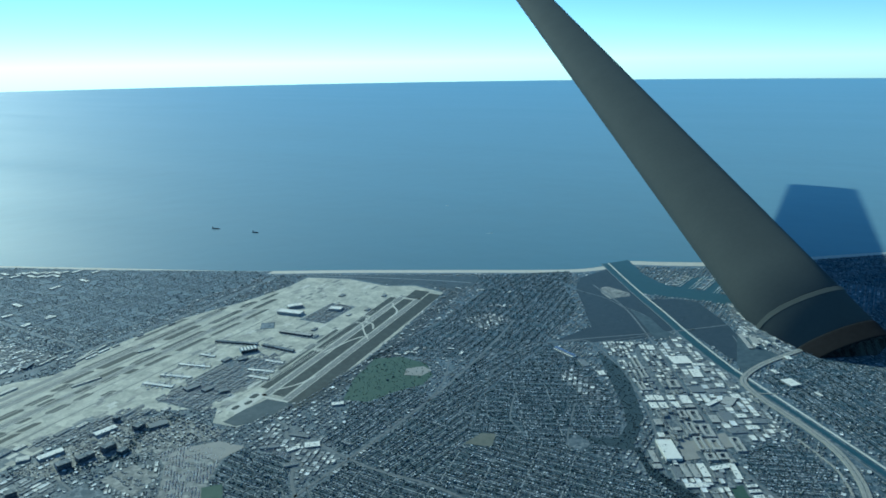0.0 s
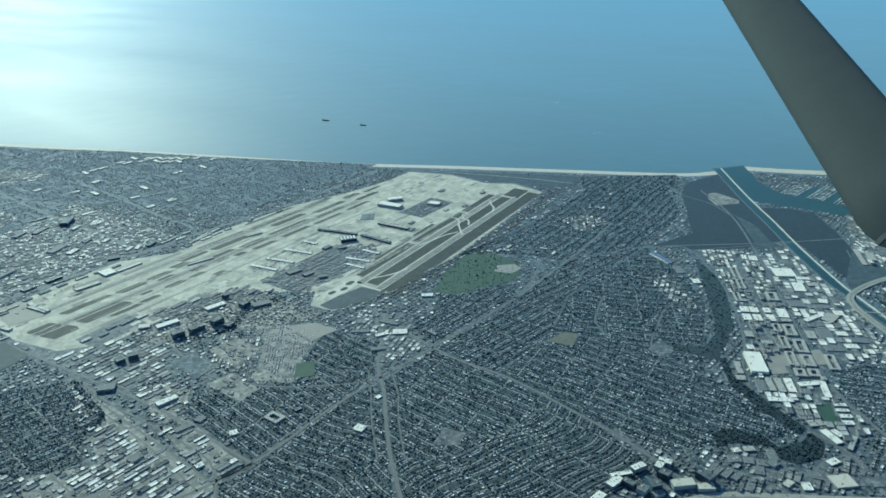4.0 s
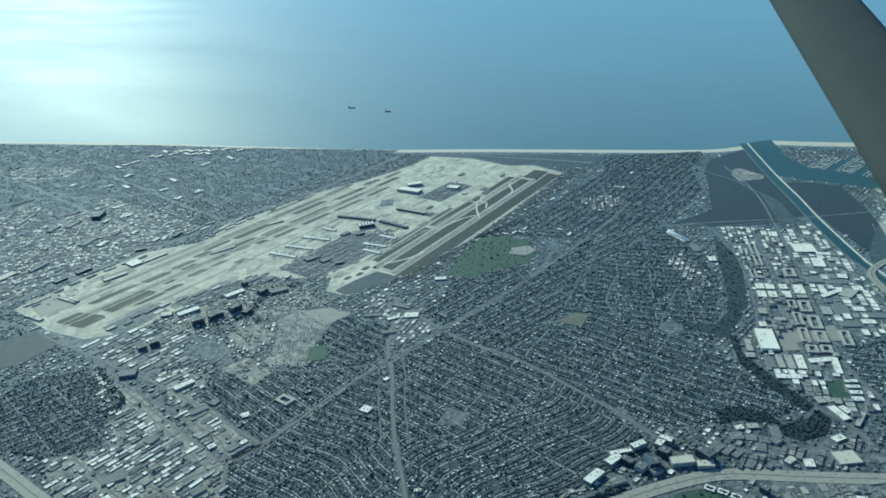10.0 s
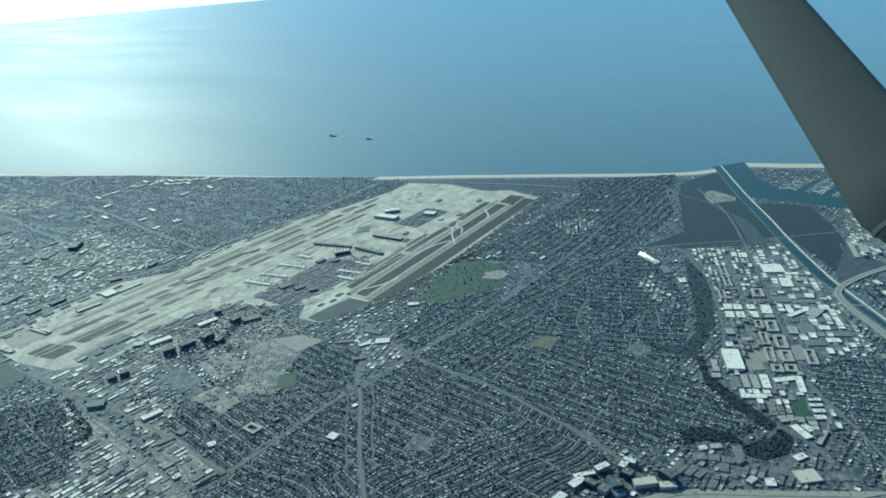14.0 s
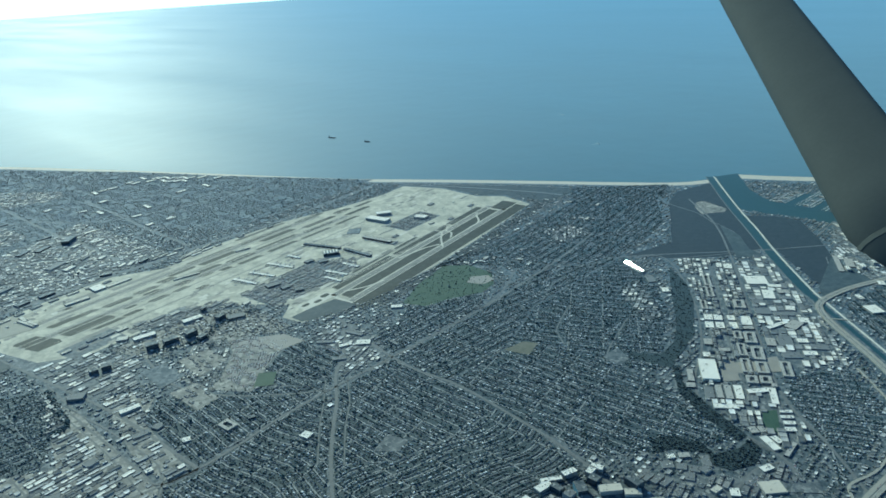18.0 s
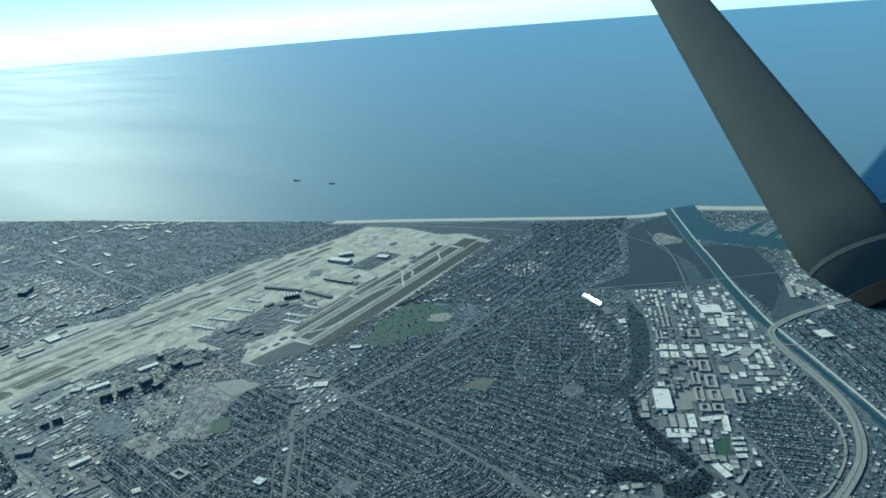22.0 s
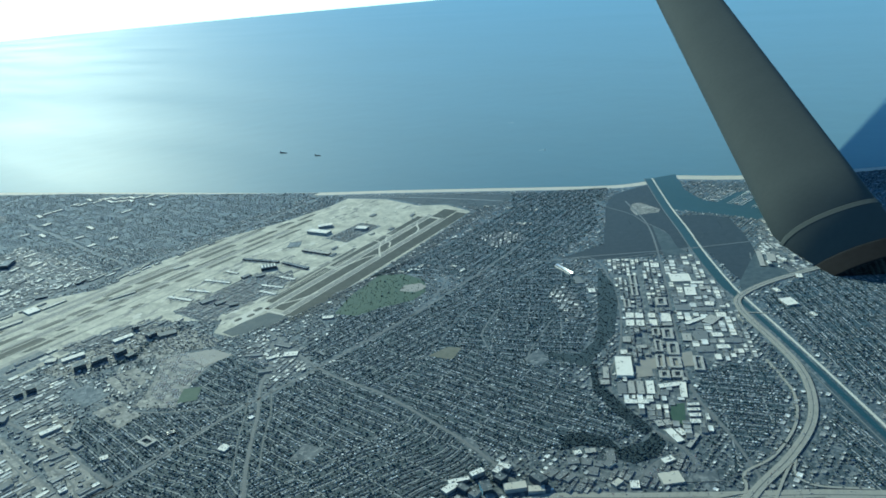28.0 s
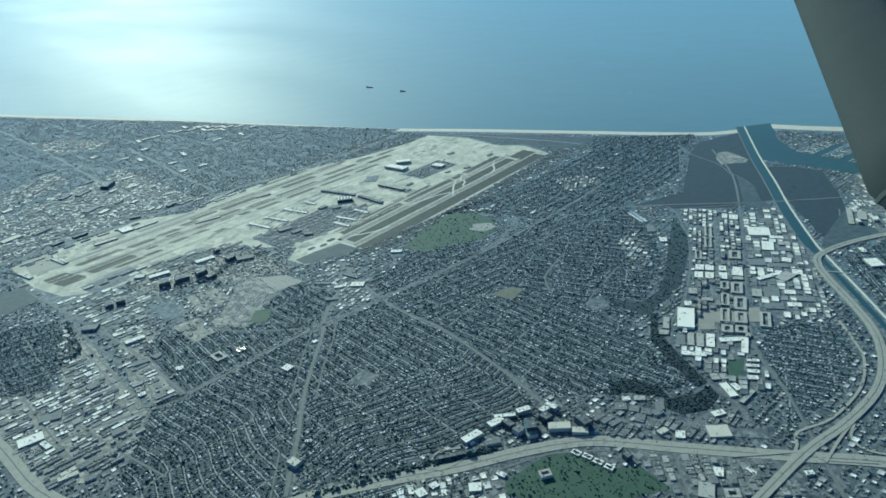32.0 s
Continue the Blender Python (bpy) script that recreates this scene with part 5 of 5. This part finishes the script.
# ---- the rest of the town: small mixed buildings wherever nothing else stands ----
TAKEN = [CARLOT] + [q[0] for q in QUARTERS] + [s[0] for s in SHEDS] + [[ap(496, -54), ap(507, -60), ap(542, 20), ap(592, 160), ap(530, 150), ap(510, 60)]]
fill_rng = np.random.default_rng(77)
FILL = [([(-1000, 680), (-770, 420), (-600, 225), (-540, 120), (-500, 108), (-330, -172), (-165, -480), (90, -1000), (330, -1300), (700, -1000), (450, -200), (330, 0), (330, 330), (100, 660)], 2, 4.4, 5.6)]
poly, angle, wid, length = FILL[0]
lots = shed_lots(poly, angle, wid, length)
keep = np.ones(len(lots), bool)
for poly in TAKEN:
    keep &= ~inside(poly, lots[:, :2])
keep &= ~near_line(coast_a, lots[:, :2], 18) & ~near_line(coast_b, lots[:, :2], 24) & inside(land, lots[:, :2])
lots = lots[keep]
lots[:, 2:4] *= fill_rng.uniform(0.3, 0.85, (len(lots), 1))
tagged(shed_mesh("low_buildings", lots), "scattered shops, flats and workshops across the town", "buildings", kind="stuff")
spots = lots[:, :2] + fill_rng.normal(0, 2.4, (len(lots), 2))
spots = np.vstack([spots] + [lots[:, :2] + fill_rng.normal(0, 2.6, (len(lots), 2)) for _ in range(3)])
tagged(tree_mesh("street_trees", spots[free_of(spots, 0.3)], 99, 0.38), "dark scattered trees along the town's streets", "trees", kind="stuff")

# ---- woods along the bluff and the creeks ----
BELTS = [([(190, 268), (150, 285), (122, 298), (100, 310)], 3, 350), ([(150, -28), (120, -16), (90, -30), (60, -28)], 4, 240),
         ([(228, -34), (234, 20), (246, 30)], 3, 160)]
for line, w, n in BELTS:
    c = smooth(line)
    tagged(ribbon("wooded_slope", c, w * 1.5, 0.03 + 0.004 * (n % 7), M_YARD), "dark overgrown slope below the houses", "slope", kind="structure")
    k = fill_rng.integers(0, len(c) - 1, n)
    s = c[k] + (c[k + 1] - c[k]) * fill_rng.random((n, 1)) + fill_rng.normal(0, w / 2.2, (n, 2))
    tagged(tree_mesh("tree_belt", s, 120 + n, 0.75), "dense dark belt of trees and scrub on the slope", "trees", kind="stuff")
for poly in WOODS:
    tagged(area("wooded_hollow", poly, 0.10, M_WOOD), "dark wooded slope beside the flats", "slope", kind="structure")
    s = fill_rng.uniform(np.min(poly, 0), np.max(poly, 0), (5200, 2))
    tagged(tree_mesh("wood", s[inside(poly, s)], 170, 0.42, M_WOOD), "dense dark trees and scrub on the slope", "trees", kind="stuff")
for name, pts, m, label in LOTS:
    tagged(area(name, pts, 0.10, m), label, "field" if "field" in name else "lot", kind="structure")
for name, pts, m, label in LOTS[2:4]:
    c = np.mean(pts, 0)
    for _ in range(14):
        x, y = c + fill_rng.uniform(-8, 8, 2) * (1.0, 1.5)
        grey(x, y, fill_rng.uniform(2, 5), fill_rng.uniform(1.2, 2.4), 0.6, 95)
for poly, n, size in ((GOLF, 300, 0.42), (CEM, 420, 0.42)):
    lo, hi = np.min(poly, 0), np.max(poly, 0)
    s = fill_rng.uniform(lo, hi, (n * 2, 2))
    tagged(tree_mesh("park_trees", s[inside(poly, s)], 140 + n, size), "dark round trees dotted over the lawn", "trees", kind="stuff")
for pts in ([(-205, 200), (-150, 255), (-112, 279), (-74, 296), (-58, 309)], [(-45, 314), (-38, 330), (-28, 352), (-22, 372)]):
    tagged(ribbon("footpath", smooth(pts), 0.8, 0.2, M_ROAD), "pale path winding along the wooded bluff", "path", kind="structure")


# ---- parked cars, boats, traffic ----
def box_mesh(name, spots, size, h, mats, label, category, z=0.12):
    """Many small two-step bodies at x, y, angle: a low hull with a cabin on it."""
    q = np.asarray(spots, float)
    n = len(q)
    c, s = np.cos(q[:, 2]), np.sin(q[:, 2])
    v = np.zeros((n, 12, 3))
    ring = [(-1, -1), (1, -1), (1, 1), (-1, 1)]
    for k in range(12):
        a, b = ring[k % 4]
        f, g = ((1, 1), (1, 1), (0.55, 0.8))[k // 4]
        e = (0, 0.55, 1)[k // 4]
        x, y = a * size[0] / 2 * f, b * size[1] / 2 * g
        v[:, k] = np.stack([q[:, 0] + x * c - y * s, q[:, 1] + x * s + y * c, np.full(n, z + e * h)], 1) * U
    quads = []
    for r in (0, 4):
        quads += [(r + k, r + (k + 1) % 4, r + 4 + (k + 1) % 4, r + 4 + k) for k in range(4)]
    quads.append((8, 9, 10, 11))
    return tagged(solids(name, v, quads, [], mats, ([0] * 9, [])), label, category, kind="stuff")


M_CAR = mat("car_paint", [(0.03, 0.03, 0.035), (0.12, 0.12, 0.13), (0.35, 0.35, 0.36), (0.7, 0.7, 0.7), (0.25, 0.05, 0.04)], 1.0, island=0.9, rough=0.35, spec=0.5)
car_rng = np.random.default_rng(5)


def car_rows(poly, angle, pitch=2.1):
    poly = np.array(poly, float)
    c, s = math.cos(radians(angle)), math.sin(radians(angle))
    uv = np.stack([poly @ [c, s], poly @ [-s, c]], 1)
    (u0, v0), (u1, v1) = uv.min(0), uv.max(0)
    u, v = np.meshgrid(np.arange(u0, u1, 0.42), np.concatenate([np.arange(v0, v1, pitch), np.arange(v0 + 0.6, v1, pitch)]))
    u, v = u.ravel(), v.ravel()
    p = np.stack([u * c - v * s, u * s + v * c], 1)
    p = p[inside(poly, p) & (car_rng.random(len(p)) < 0.75) & free_of_built(p)]
    p = p[patchy(p, 6.0) > -0.12]
    return np.c_[p, np.full(len(p), radians(angle + 90))]


def free_of_built(p):
    ok = np.ones(len(p), bool)
    for x, y, l, w, a in BUILT:
        c, s = math.cos(radians(a)), math.sin(radians(a))
        ok &= ~((abs((p[:, 0] - x) * c + (p[:, 1] - y) * s) < l / 2 + 0.5) & (abs(-(p[:, 0] - x) * s + (p[:, 1] - y) * c) < w / 2 + 0.5))
    return ok


for poly, angle in (([(134, 82), (136, 50), (112, 24), (104, 2), (87, 14), (74, 40), (92, 52), (110, 62)], 48), ([ap(162, 46), ap(205, 46), ap(205, 84), ap(162, 84)], 20), ([(282, 88), (296, 92), (292, 128), (276, 122)], 80), ([(48, 60), (66, 70), (60, 92), (46, 84)], 30), ([(-20, 386), (8, 372), (20, 380), (-8, 396)], 40)):
    box_mesh("parked_cars", car_rows(poly, angle), (0.5, 0.24), 0.17, [M_CAR], "rows of parked cars in many colours", "cars")
traffic = []
for line, off, n in ((I405, (0.9, 1.7, 2.5, 3.2, -0.9, -1.7, -2.5, -3.2), 640), (CA90, (0.7, 1.4, -0.7, -1.4), 330)):
    d = np.gradient(line, axis=0)
    for _ in range(n):
        k = car_rng.integers(0, len(line) - 1)
        p = line[k] + (line[k + 1] - line[k]) * car_rng.random()
        t = d[k] / np.linalg.norm(d[k])
        p = p + np.array([-t[1], t[0]]) * car_rng.choice(off)
        traffic.append((p[0], p[1], math.atan2(t[1], t[0]), 0.32 if line is I405 else 0.78))
traffic = np.array(traffic)
for z in (0.32, 0.78):
    box_mesh("traffic", traffic[traffic[:, 3] == z][:, :3], (0.5, 0.22), 0.17, [M_CAR], "cars and vans spread along the freeway lanes", "cars", z)
M_BOAT = mat("boat_gelcoat", tones(0.45, 0.6, 0.8), 1.0, island=0.6, rough=0.3, spec=0.5)
boats = [(x + car_rng.normal(0, 0.15), y + car_rng.normal(0, 0.3), a + car_rng.normal(0, 0.05)) for x, y, a in dock_spots if car_rng.random() < 0.8]
box_mesh("moored_boats", boats, (1.5, 0.5), 0.3, [M_BOAT], "rows of white yachts moored at the docks", "boats", 0.25)
for y, x0, x1 in MOLES:
    for k in range(4):
        x = x0 + 4 + k * (x1 - x0 - 8) / 3
        white(x, y - 0.5 - 3.5 * (x - x0) / (x1 - x0), 5.0, 2.6, 1.0 + 0.3 * (k % 2), 92)


# ---- clutter round the terminals ----
for poly, wid, length in (([ap(160, 40), ap(262, 40), ap(280, 70), ap(262, 90), ap(160, 92)], 3.4, 5.0), ([ap(365, 36), ap(424, 36), ap(424, 64), ap(365, 64)], 2.6, 3.5), ([ap(60, 12), ap(150, 34), ap(150, 56), ap(90, 44)], 3.2, 5.0)):
    NO_BUILD.remove(AIRFIELD) if AIRFIELD in NO_BUILD else None
    tagged(shed_mesh("service_buildings", shed_lots(poly, -173, wid, length), M_WALL, 0.9), "grey service buildings crowded round the terminals", "buildings", kind="stuff")


# ---- cargo buildings along the edges of the airfield ----
CARGO = [(52, 10, 12, 4, 1), (64, 12, 9, 4.5, 0), (40, 8, 8, 3.5, 1), (78, 16, 10, 4, 2), (92, 20, 12, 4.5, 1), (106, 24, 9, 4, 0), (120, 30, 10, 4, 2), (134, 40, 9, 4.5, 1), (30, 14, 7, 3, 2), (18, 10, 8, 3.5, 0), (142, 52, 8, 4, 2), (152, 62, 7, 4, 0),
         (6, -88, 7, 3, 1), (16, -94, 9, 3, 0), (30, -98, 8, 3.5, 1), (46, -100, 10, 3, 2), (62, -101, 9, 3, 1), (80, -101, 11, 3, 0), (96, -100, 9, 3, 1), (112, -98, 8, 3, 2), (180, -82, 7, 2.5, 1), (232, -86, 8, 2.5, 0), (262, -86, 7, 2.5, 1), (300, -82, 8, 2.5, 1),
         (452, 30, 9, 5, 1), (470, 76, 8, 4, 1), (420, 84, 8, 4, 2), (398, 74, 7, 3.5, 0), (346, 66, 8, 3.5, 2), (330, 78, 9, 4, 1)]
for s, q, l, w, kind in CARGO:
    x, y = ap(s, q)
    if free_of_built(np.array([(x, y)]))[0]:
        (shed, grey, hangar)[kind if kind < 2 else 1](x, y, l, w, 0.9, 7 + (4 if kind else 0))


# ---- airliners at the gates ----
def airliner(x, y, a):
    ob = new("airliner")
    tagged(ob, "white airliner parked at the airport apron", "airliner", "parked airliners")
    bm = bmesh.new()
    rings = []
    for s, r in ((-2.0, 0.05), (-1.7, 0.17), (-1.2, 0.28), (0.8, 0.28), (1.5, 0.18), (2.0, 0.06)):
        rings.append([bm.verts.new((-s * U, r * math.cos(t) * U, (0.5 + r * math.sin(t)) * U)) for t in np.linspace(0, 2 * math.pi, 8, endpoint=False)])
    for p, q in zip(rings[:-1], rings[1:]):
        for k in range(8):
            bm.faces.new([p[k], p[(k + 1) % 8], q[(k + 1) % 8], q[k]])
    bm.faces.new(rings[0]), bm.faces.new(rings[-1])
    bmesh.ops.recalc_face_normals(bm, faces=bm.faces[:])
    part("fuselage", bm, M_WHITE, ob)

    def panel(name, pts, t, m=M_PALE):
        b = bmesh.new()
        lo = [b.verts.new(Vector(p) * U) for p in pts]
        hi = [b.verts.new((Vector(p) + Vector(t)) * U) for p in pts]
        n = len(pts)
        b.faces.new(lo[::-1]), b.faces.new(hi)
        for k in range(n):
            b.faces.new([lo[k], lo[(k + 1) % n], hi[(k + 1) % n], hi[k]])
        bmesh.ops.recalc_face_normals(b, faces=b.faces[:])
        part(name, b, m, ob)
    for sgn in (-1, 1):
        panel("wing", [(0.5, 0.2 * sgn, 0.4), (-0.3, 0.2 * sgn, 0.4), (-0.75, 1.8 * sgn, 0.5), (-0.5, 1.8 * sgn, 0.5)], (0, 0, 0.06))
        panel("tailplane", [(-1.5, 0.1 * sgn, 0.6), (-1.9, 0.1 * sgn, 0.6), (-2.05, 0.7 * sgn, 0.62), (-1.9, 0.7 * sgn, 0.62)], (0, 0, 0.05))
        panel("engine", [(0.35, 0.62 * sgn - 0.09, 0.24), (-0.15, 0.62 * sgn - 0.09, 0.24), (-0.15, 0.62 * sgn + 0.09, 0.24), (0.35, 0.62 * sgn + 0.09, 0.24)], (0, 0, 0.18), M_WALL)
    panel("fin", [(-1.4, -0.03, 0.75), (-1.85, -0.03, 0.75), (-2.05, -0.03, 1.35), (-1.8, -0.03, 1.35)], (0, 0.06, 0), M_DARKGLASS)
    ob.matrix_basis = pose(x * U, y * U, 0.12 * U, 0, 0, a)
    return ob


plane = airliner(42, -92, 15)
plane_rng = random.Random(8)
GATES = [b for b in BUILT if 3.0 <= b[3] <= 5.0 and b[2] > 16 and -140 < b[0] < 50 and -130 < b[1] < -20]
for x, y, l, w, a in GATES:
    c, s = math.cos(radians(a)), math.sin(radians(a))
    for u in np.arange(-l / 2 + 2, l / 2 - 1, 5.2):
        for side in (-1, 1):
            if plane_rng.random() < 0.85:
                v = side * (w / 2 + 2.4)
                copy_thing(plane, pose((x + u * c - v * s) * U, (y + u * s + v * c) * U, 0.12 * U, 0, 0, a - 90 * side + plane_rng.uniform(-6, 6)))
for s, q in ((40, -90), (48, -88), (56, -92), (66, -90), (20, -84), (12, -80), (100, 22), (110, 24), (96, 18), (430, 40), (445, 60), (470, 50), (460, 84), (480, 70)):
    x, y = ap(s, q)
    copy_thing(plane, pose(x * U, y * U, 0.12 * U, 0, 0, plane_rng.uniform(0, 360)))


# ---- ships ----
def cargo_ship(x, y, a, l):
    ob = new("cargo_ship")
    tagged(ob, "dark-hulled cargo ship lying at anchor off the coast", "ship", "anchored ships")
    bm = bmesh.new()
    w = l * 0.16
    pts = [(-l / 2, -w / 2), (l * 0.36, -w / 2), (l / 2, 0), (l * 0.36, w / 2), (-l / 2, w / 2)]
    lo = [bm.verts.new((px * U * 0.96, py * U * 0.85, -0.4 * U)) for px, py in pts]
    hi = [bm.verts.new((px * U, py * U, 0.9 * U)) for px, py in pts]
    bm.faces.new(lo[::-1]), bm.faces.new(hi)
    for k in range(5):
        bm.faces.new([lo[k], lo[(k + 1) % 5], hi[(k + 1) % 5], hi[k]])
    part("hull", bm, M_SCRUB, ob)
    part("deckhouse", moved(prism(l * 0.1, w * 0.8, 0.9, 3.2), -l * 0.38, 0), M_WALL, ob)
    part("funnel", moved(prism(l * 0.04, w * 0.3, 3.2, 4.0, 0.1), -l * 0.4, 0), M_BLACK, ob)
    for k in range(4):
        part("hatch", moved(prism(l * 0.13, w * 0.7, 0.9, 1.3), -l * 0.22 + k * l * 0.165, 0), M_SCRUB, ob)
    ob.matrix_world = pose(x * U, y * U, -0.1 * U, 0, 0, a)


cargo_ship(-408, -532, 110, 14)
cargo_ship(-420, -452, 112, 11)


def wake_boat(x, y, a):
    ob = new("motor_boat")
    tagged(ob, "small white motor boat under way with a wake", "boat", "small boats at sea")
    part("hull", prism(2.4, 0.7, -0.4, 0.2, 0.3), M_BOAT, ob)
    part("cabin", prism(0.9, 0.5, 0.2, 0.5, 0.1), M_BOAT, ob)
    ob.matrix_world = pose(x * U, y * U, 0, 0, 0, a)
    tagged(ribbon("wake", np.array([(x, y), (x - 5 * math.cos(radians(a)), y - 5 * math.sin(radians(a))), (x - 9 * math.cos(radians(a + 8)), y - 9 * math.sin(radians(a + 8)))]), 0.9, -0.28, M_PALE), "thin white wake on the sea", "wake", kind="structure")


wake_boat(-600, -118, 120)
wake_boat(-760, -300, 100)


# ---- tilted mirror panes added for the sun glint of the long hall's metal roof on the bluff, each turned a little from the next ----
M_GLINT = mat("glint_mirror", [(0.5, 0.52, 0.55), (0.6, 0.62, 0.65)], 0.5, rough=0.05, metal=0.9, spec=0.5, sheen=0.0)
pane_bm = bmesh.new()
bmesh.ops.create_cube(pane_bm, size=1.0)
bmesh.ops.transform(pane_bm, matrix=Matrix.Diagonal((2.3 * U, 3.4 * U, 0.1 * U, 1)), verts=pane_bm.verts[:])
pane_me = bpy.data.meshes.new("pane")
pane_bm.to_mesh(pane_me)
pane_bm.free()
pane_me.materials.append(M_GLINT)
glint_row = tagged(new("glint_panes"), "row of added tilted mirror panes for the roof's sun glint", "skylight")
part("kerb", moved(prism(24, 3.0, 0.93, 1.5), -207.4, 175.7, 0, 66), M_WALL, glint_row)
for k in range(10):
    f = (k - 4.5) / 9
    spot = Vector(((-207.4 + 24 * f * 0.407) * U, (175.7 + 24 * f * 0.914) * U, 1.9 * U))
    # each pane is aimed to mirror the sun to the passing camera
    toward = Vector((167.1 - 6.0 * f, 250.0 + 9.3 * f, 131.3)) - spot
    n = (toward.normalized() + _d).normalized()
    pane = new("pane", pane_me)
    pane.parent = glint_row
    pane.matrix_world = Matrix.Translation(spot) @ Vector((0, 0, 1)).rotation_difference(n).to_matrix().to_4x4()

# ---- white wings of the mausoleum, harbour towers and stores ----
for x, y in ((72.5, 342.5), (70.8, 348.5), (70.0, 355.0), (69.4, 361.5)):
    court(x, y, 5.2, 3.6, 0.8, 100, M_WHITE)
for x, y, l, w, h, a in ((-241, 362, 13, 10, 1.5, 50), (-258, 347, 8, 4, 1.2, 50), (-229, 384, 7, 3, 1.2, 50), (-441, 377, 9, 5, 2.5, 40), (-415, 400, 12, 6, 1.5, 40), (-360, 350, 6, 3, 3.0, 40), (-348, 342, 6, 3, 3.0, 40), (-336, 335, 6, 3, 3.0, 40), (-322, 330, 7, 3, 2.5, 40), (-310, 322, 7, 3, 2.5, 40), (-296, 352, 8, 5, 1.2, 30), (-402, 300, 5, 4, 5.0, 40), (-412, 330, 5, 4, 5.0, 40), (-500, 380, 10, 5, 1.5, 40)):
    white(x, y, l, w, h, a)

# ---- white sheds and tanks of the far industrial town, shops beyond the northern runway ----
FAR_WHITE = [(-59, -554), (-64, -544), (-5, -542), (-17, -545), (-31, -546), (-82, -560), (-94, -544), (-100, -538), (-105, -528), (-111, -522), (-117, -514), (-121, -505), (-127, -499), (-83, -536), (-94, -518), (-100, -507), (-107, -500), (-112, -493), (-17, -340), (76, -332), (-21, -414), (5, -386), (67, -373), (28, -441), (40, -466), (-82, -443), (-118, -440), (-149, -464), (-138, -488)]
for k, (x, y) in enumerate(FAR_WHITE):
    white(x, y, 11 + 3 * (k % 3), 5.0, 1.2, (175, 4, 88)[k % 3])
for k, (x, y) in enumerate([(10, -203), (25, -199), (41, -220)]):
    white(x, y, 12, 3.0, 0.9, 8)
for k, (x, y) in enumerate([(-290, 53), (-295, 59), (-297, 65), (-300, 71), (-335, 14), (-344, 47), (-291, -10), (-327, -13), (-145, 52), (-150, 58), (-162, 80), (-158, 94), (-182, 66), (-125, 45), (-132, 50), (-120, 40), (-137, 55)]):
    (white, pale)[k % 3 == 0](x, y, 5.5 + k % 3, 2.6, 0.9, (30, 100, 12)[k % 3])
dunes = [ap(500, -54), ap(507, -60), ap(542, 20), ap(575, 100), ap(592, 160), ap(530, 150), ap(514, 134), ap(524, 90), ap(510, 60), ap(516, 0)]
for poly, n in ((dunes, 1500), (WET_S, 500), (WET_N, 300)):
    s = fill_rng.uniform(np.min(poly, 0), np.max(poly, 0), (n * 2, 2))
    s = s[inside(poly, s) & (patchy(s, 18.0) > 0.02)]
    tagged(tree_mesh("scrub", s, 150 + n, 0.26, M_WOOD), "low dark clumps of scrub", "scrub", kind="stuff")
# ---- wing strut of the aircraft ----
STRUT_LOW, STRUT_TOP = np.array((-326.7, 392.9, -7.9)), np.array((-1563.8, -557.6, 465.7))


def strut_body(a, b, w0, w1, n=24):
    """A streamlined tube between two points, rounded in front and thinning to the rear."""
    bm = bmesh.new()
    ax = Vector(b - a).normalized()
    chord = ax.cross(Vector((-0.90, -0.44, 0.03))).normalized()
    thick = ax.cross(chord).normalized()
    rings = []
    for f in np.linspace(0, 1, 12):
        c, w = Vector(a + (b - a) * f), w0 + (w1 - w0) * f
        ring = []
        for k in range(n):
            t = 2 * math.pi * k / n
            x = math.cos(t)
            y = math.sin(t) * 0.42 * (1 + 0.35 * x)
            ring.append(bm.verts.new((c + chord * (x * w / 2) + thick * (y * w / 2)) * U))
        rings.append(ring)
    for r, s in zip(rings[:-1], rings[1:]):
        for k in range(n):
            bm.faces.new([r[k], r[(k + 1) % n], s[(k + 1) % n], s[k]])
    bm.faces.new(rings[0][::-1]), bm.faces.new(rings[-1])
    for f in bm.faces:
        f.smooth = True
    bmesh.ops.recalc_face_normals(bm, faces=bm.faces[:])
    return bm


strut = tagged(new("wing_strut"), "grey-painted streamlined aircraft wing strut", "wing strut")
part("strut_tube", strut_body(STRUT_LOW, STRUT_TOP, 93.6, 69.6), M_STRUT, strut)


def strut_ring(name, f0, f1, grow, m, label):
    """A sleeve round the strut between two shares of its length."""
    ends = [STRUT_LOW + (STRUT_TOP - STRUT_LOW) * f for f in (f0, f1)]
    wide = [(93.6 - 24 * f) * grow for f in (f0, f1)]
    part(name, strut_body(*ends, *wide), m, strut, label)


strut_ring("collar", 0.044, 0.048, 1.03, M_STRUT, "slim raised collar round the strut")
strut_ring("black_band", 0.0, 0.014, 1.015, M_BLACK, "matt black band near the strut's foot")
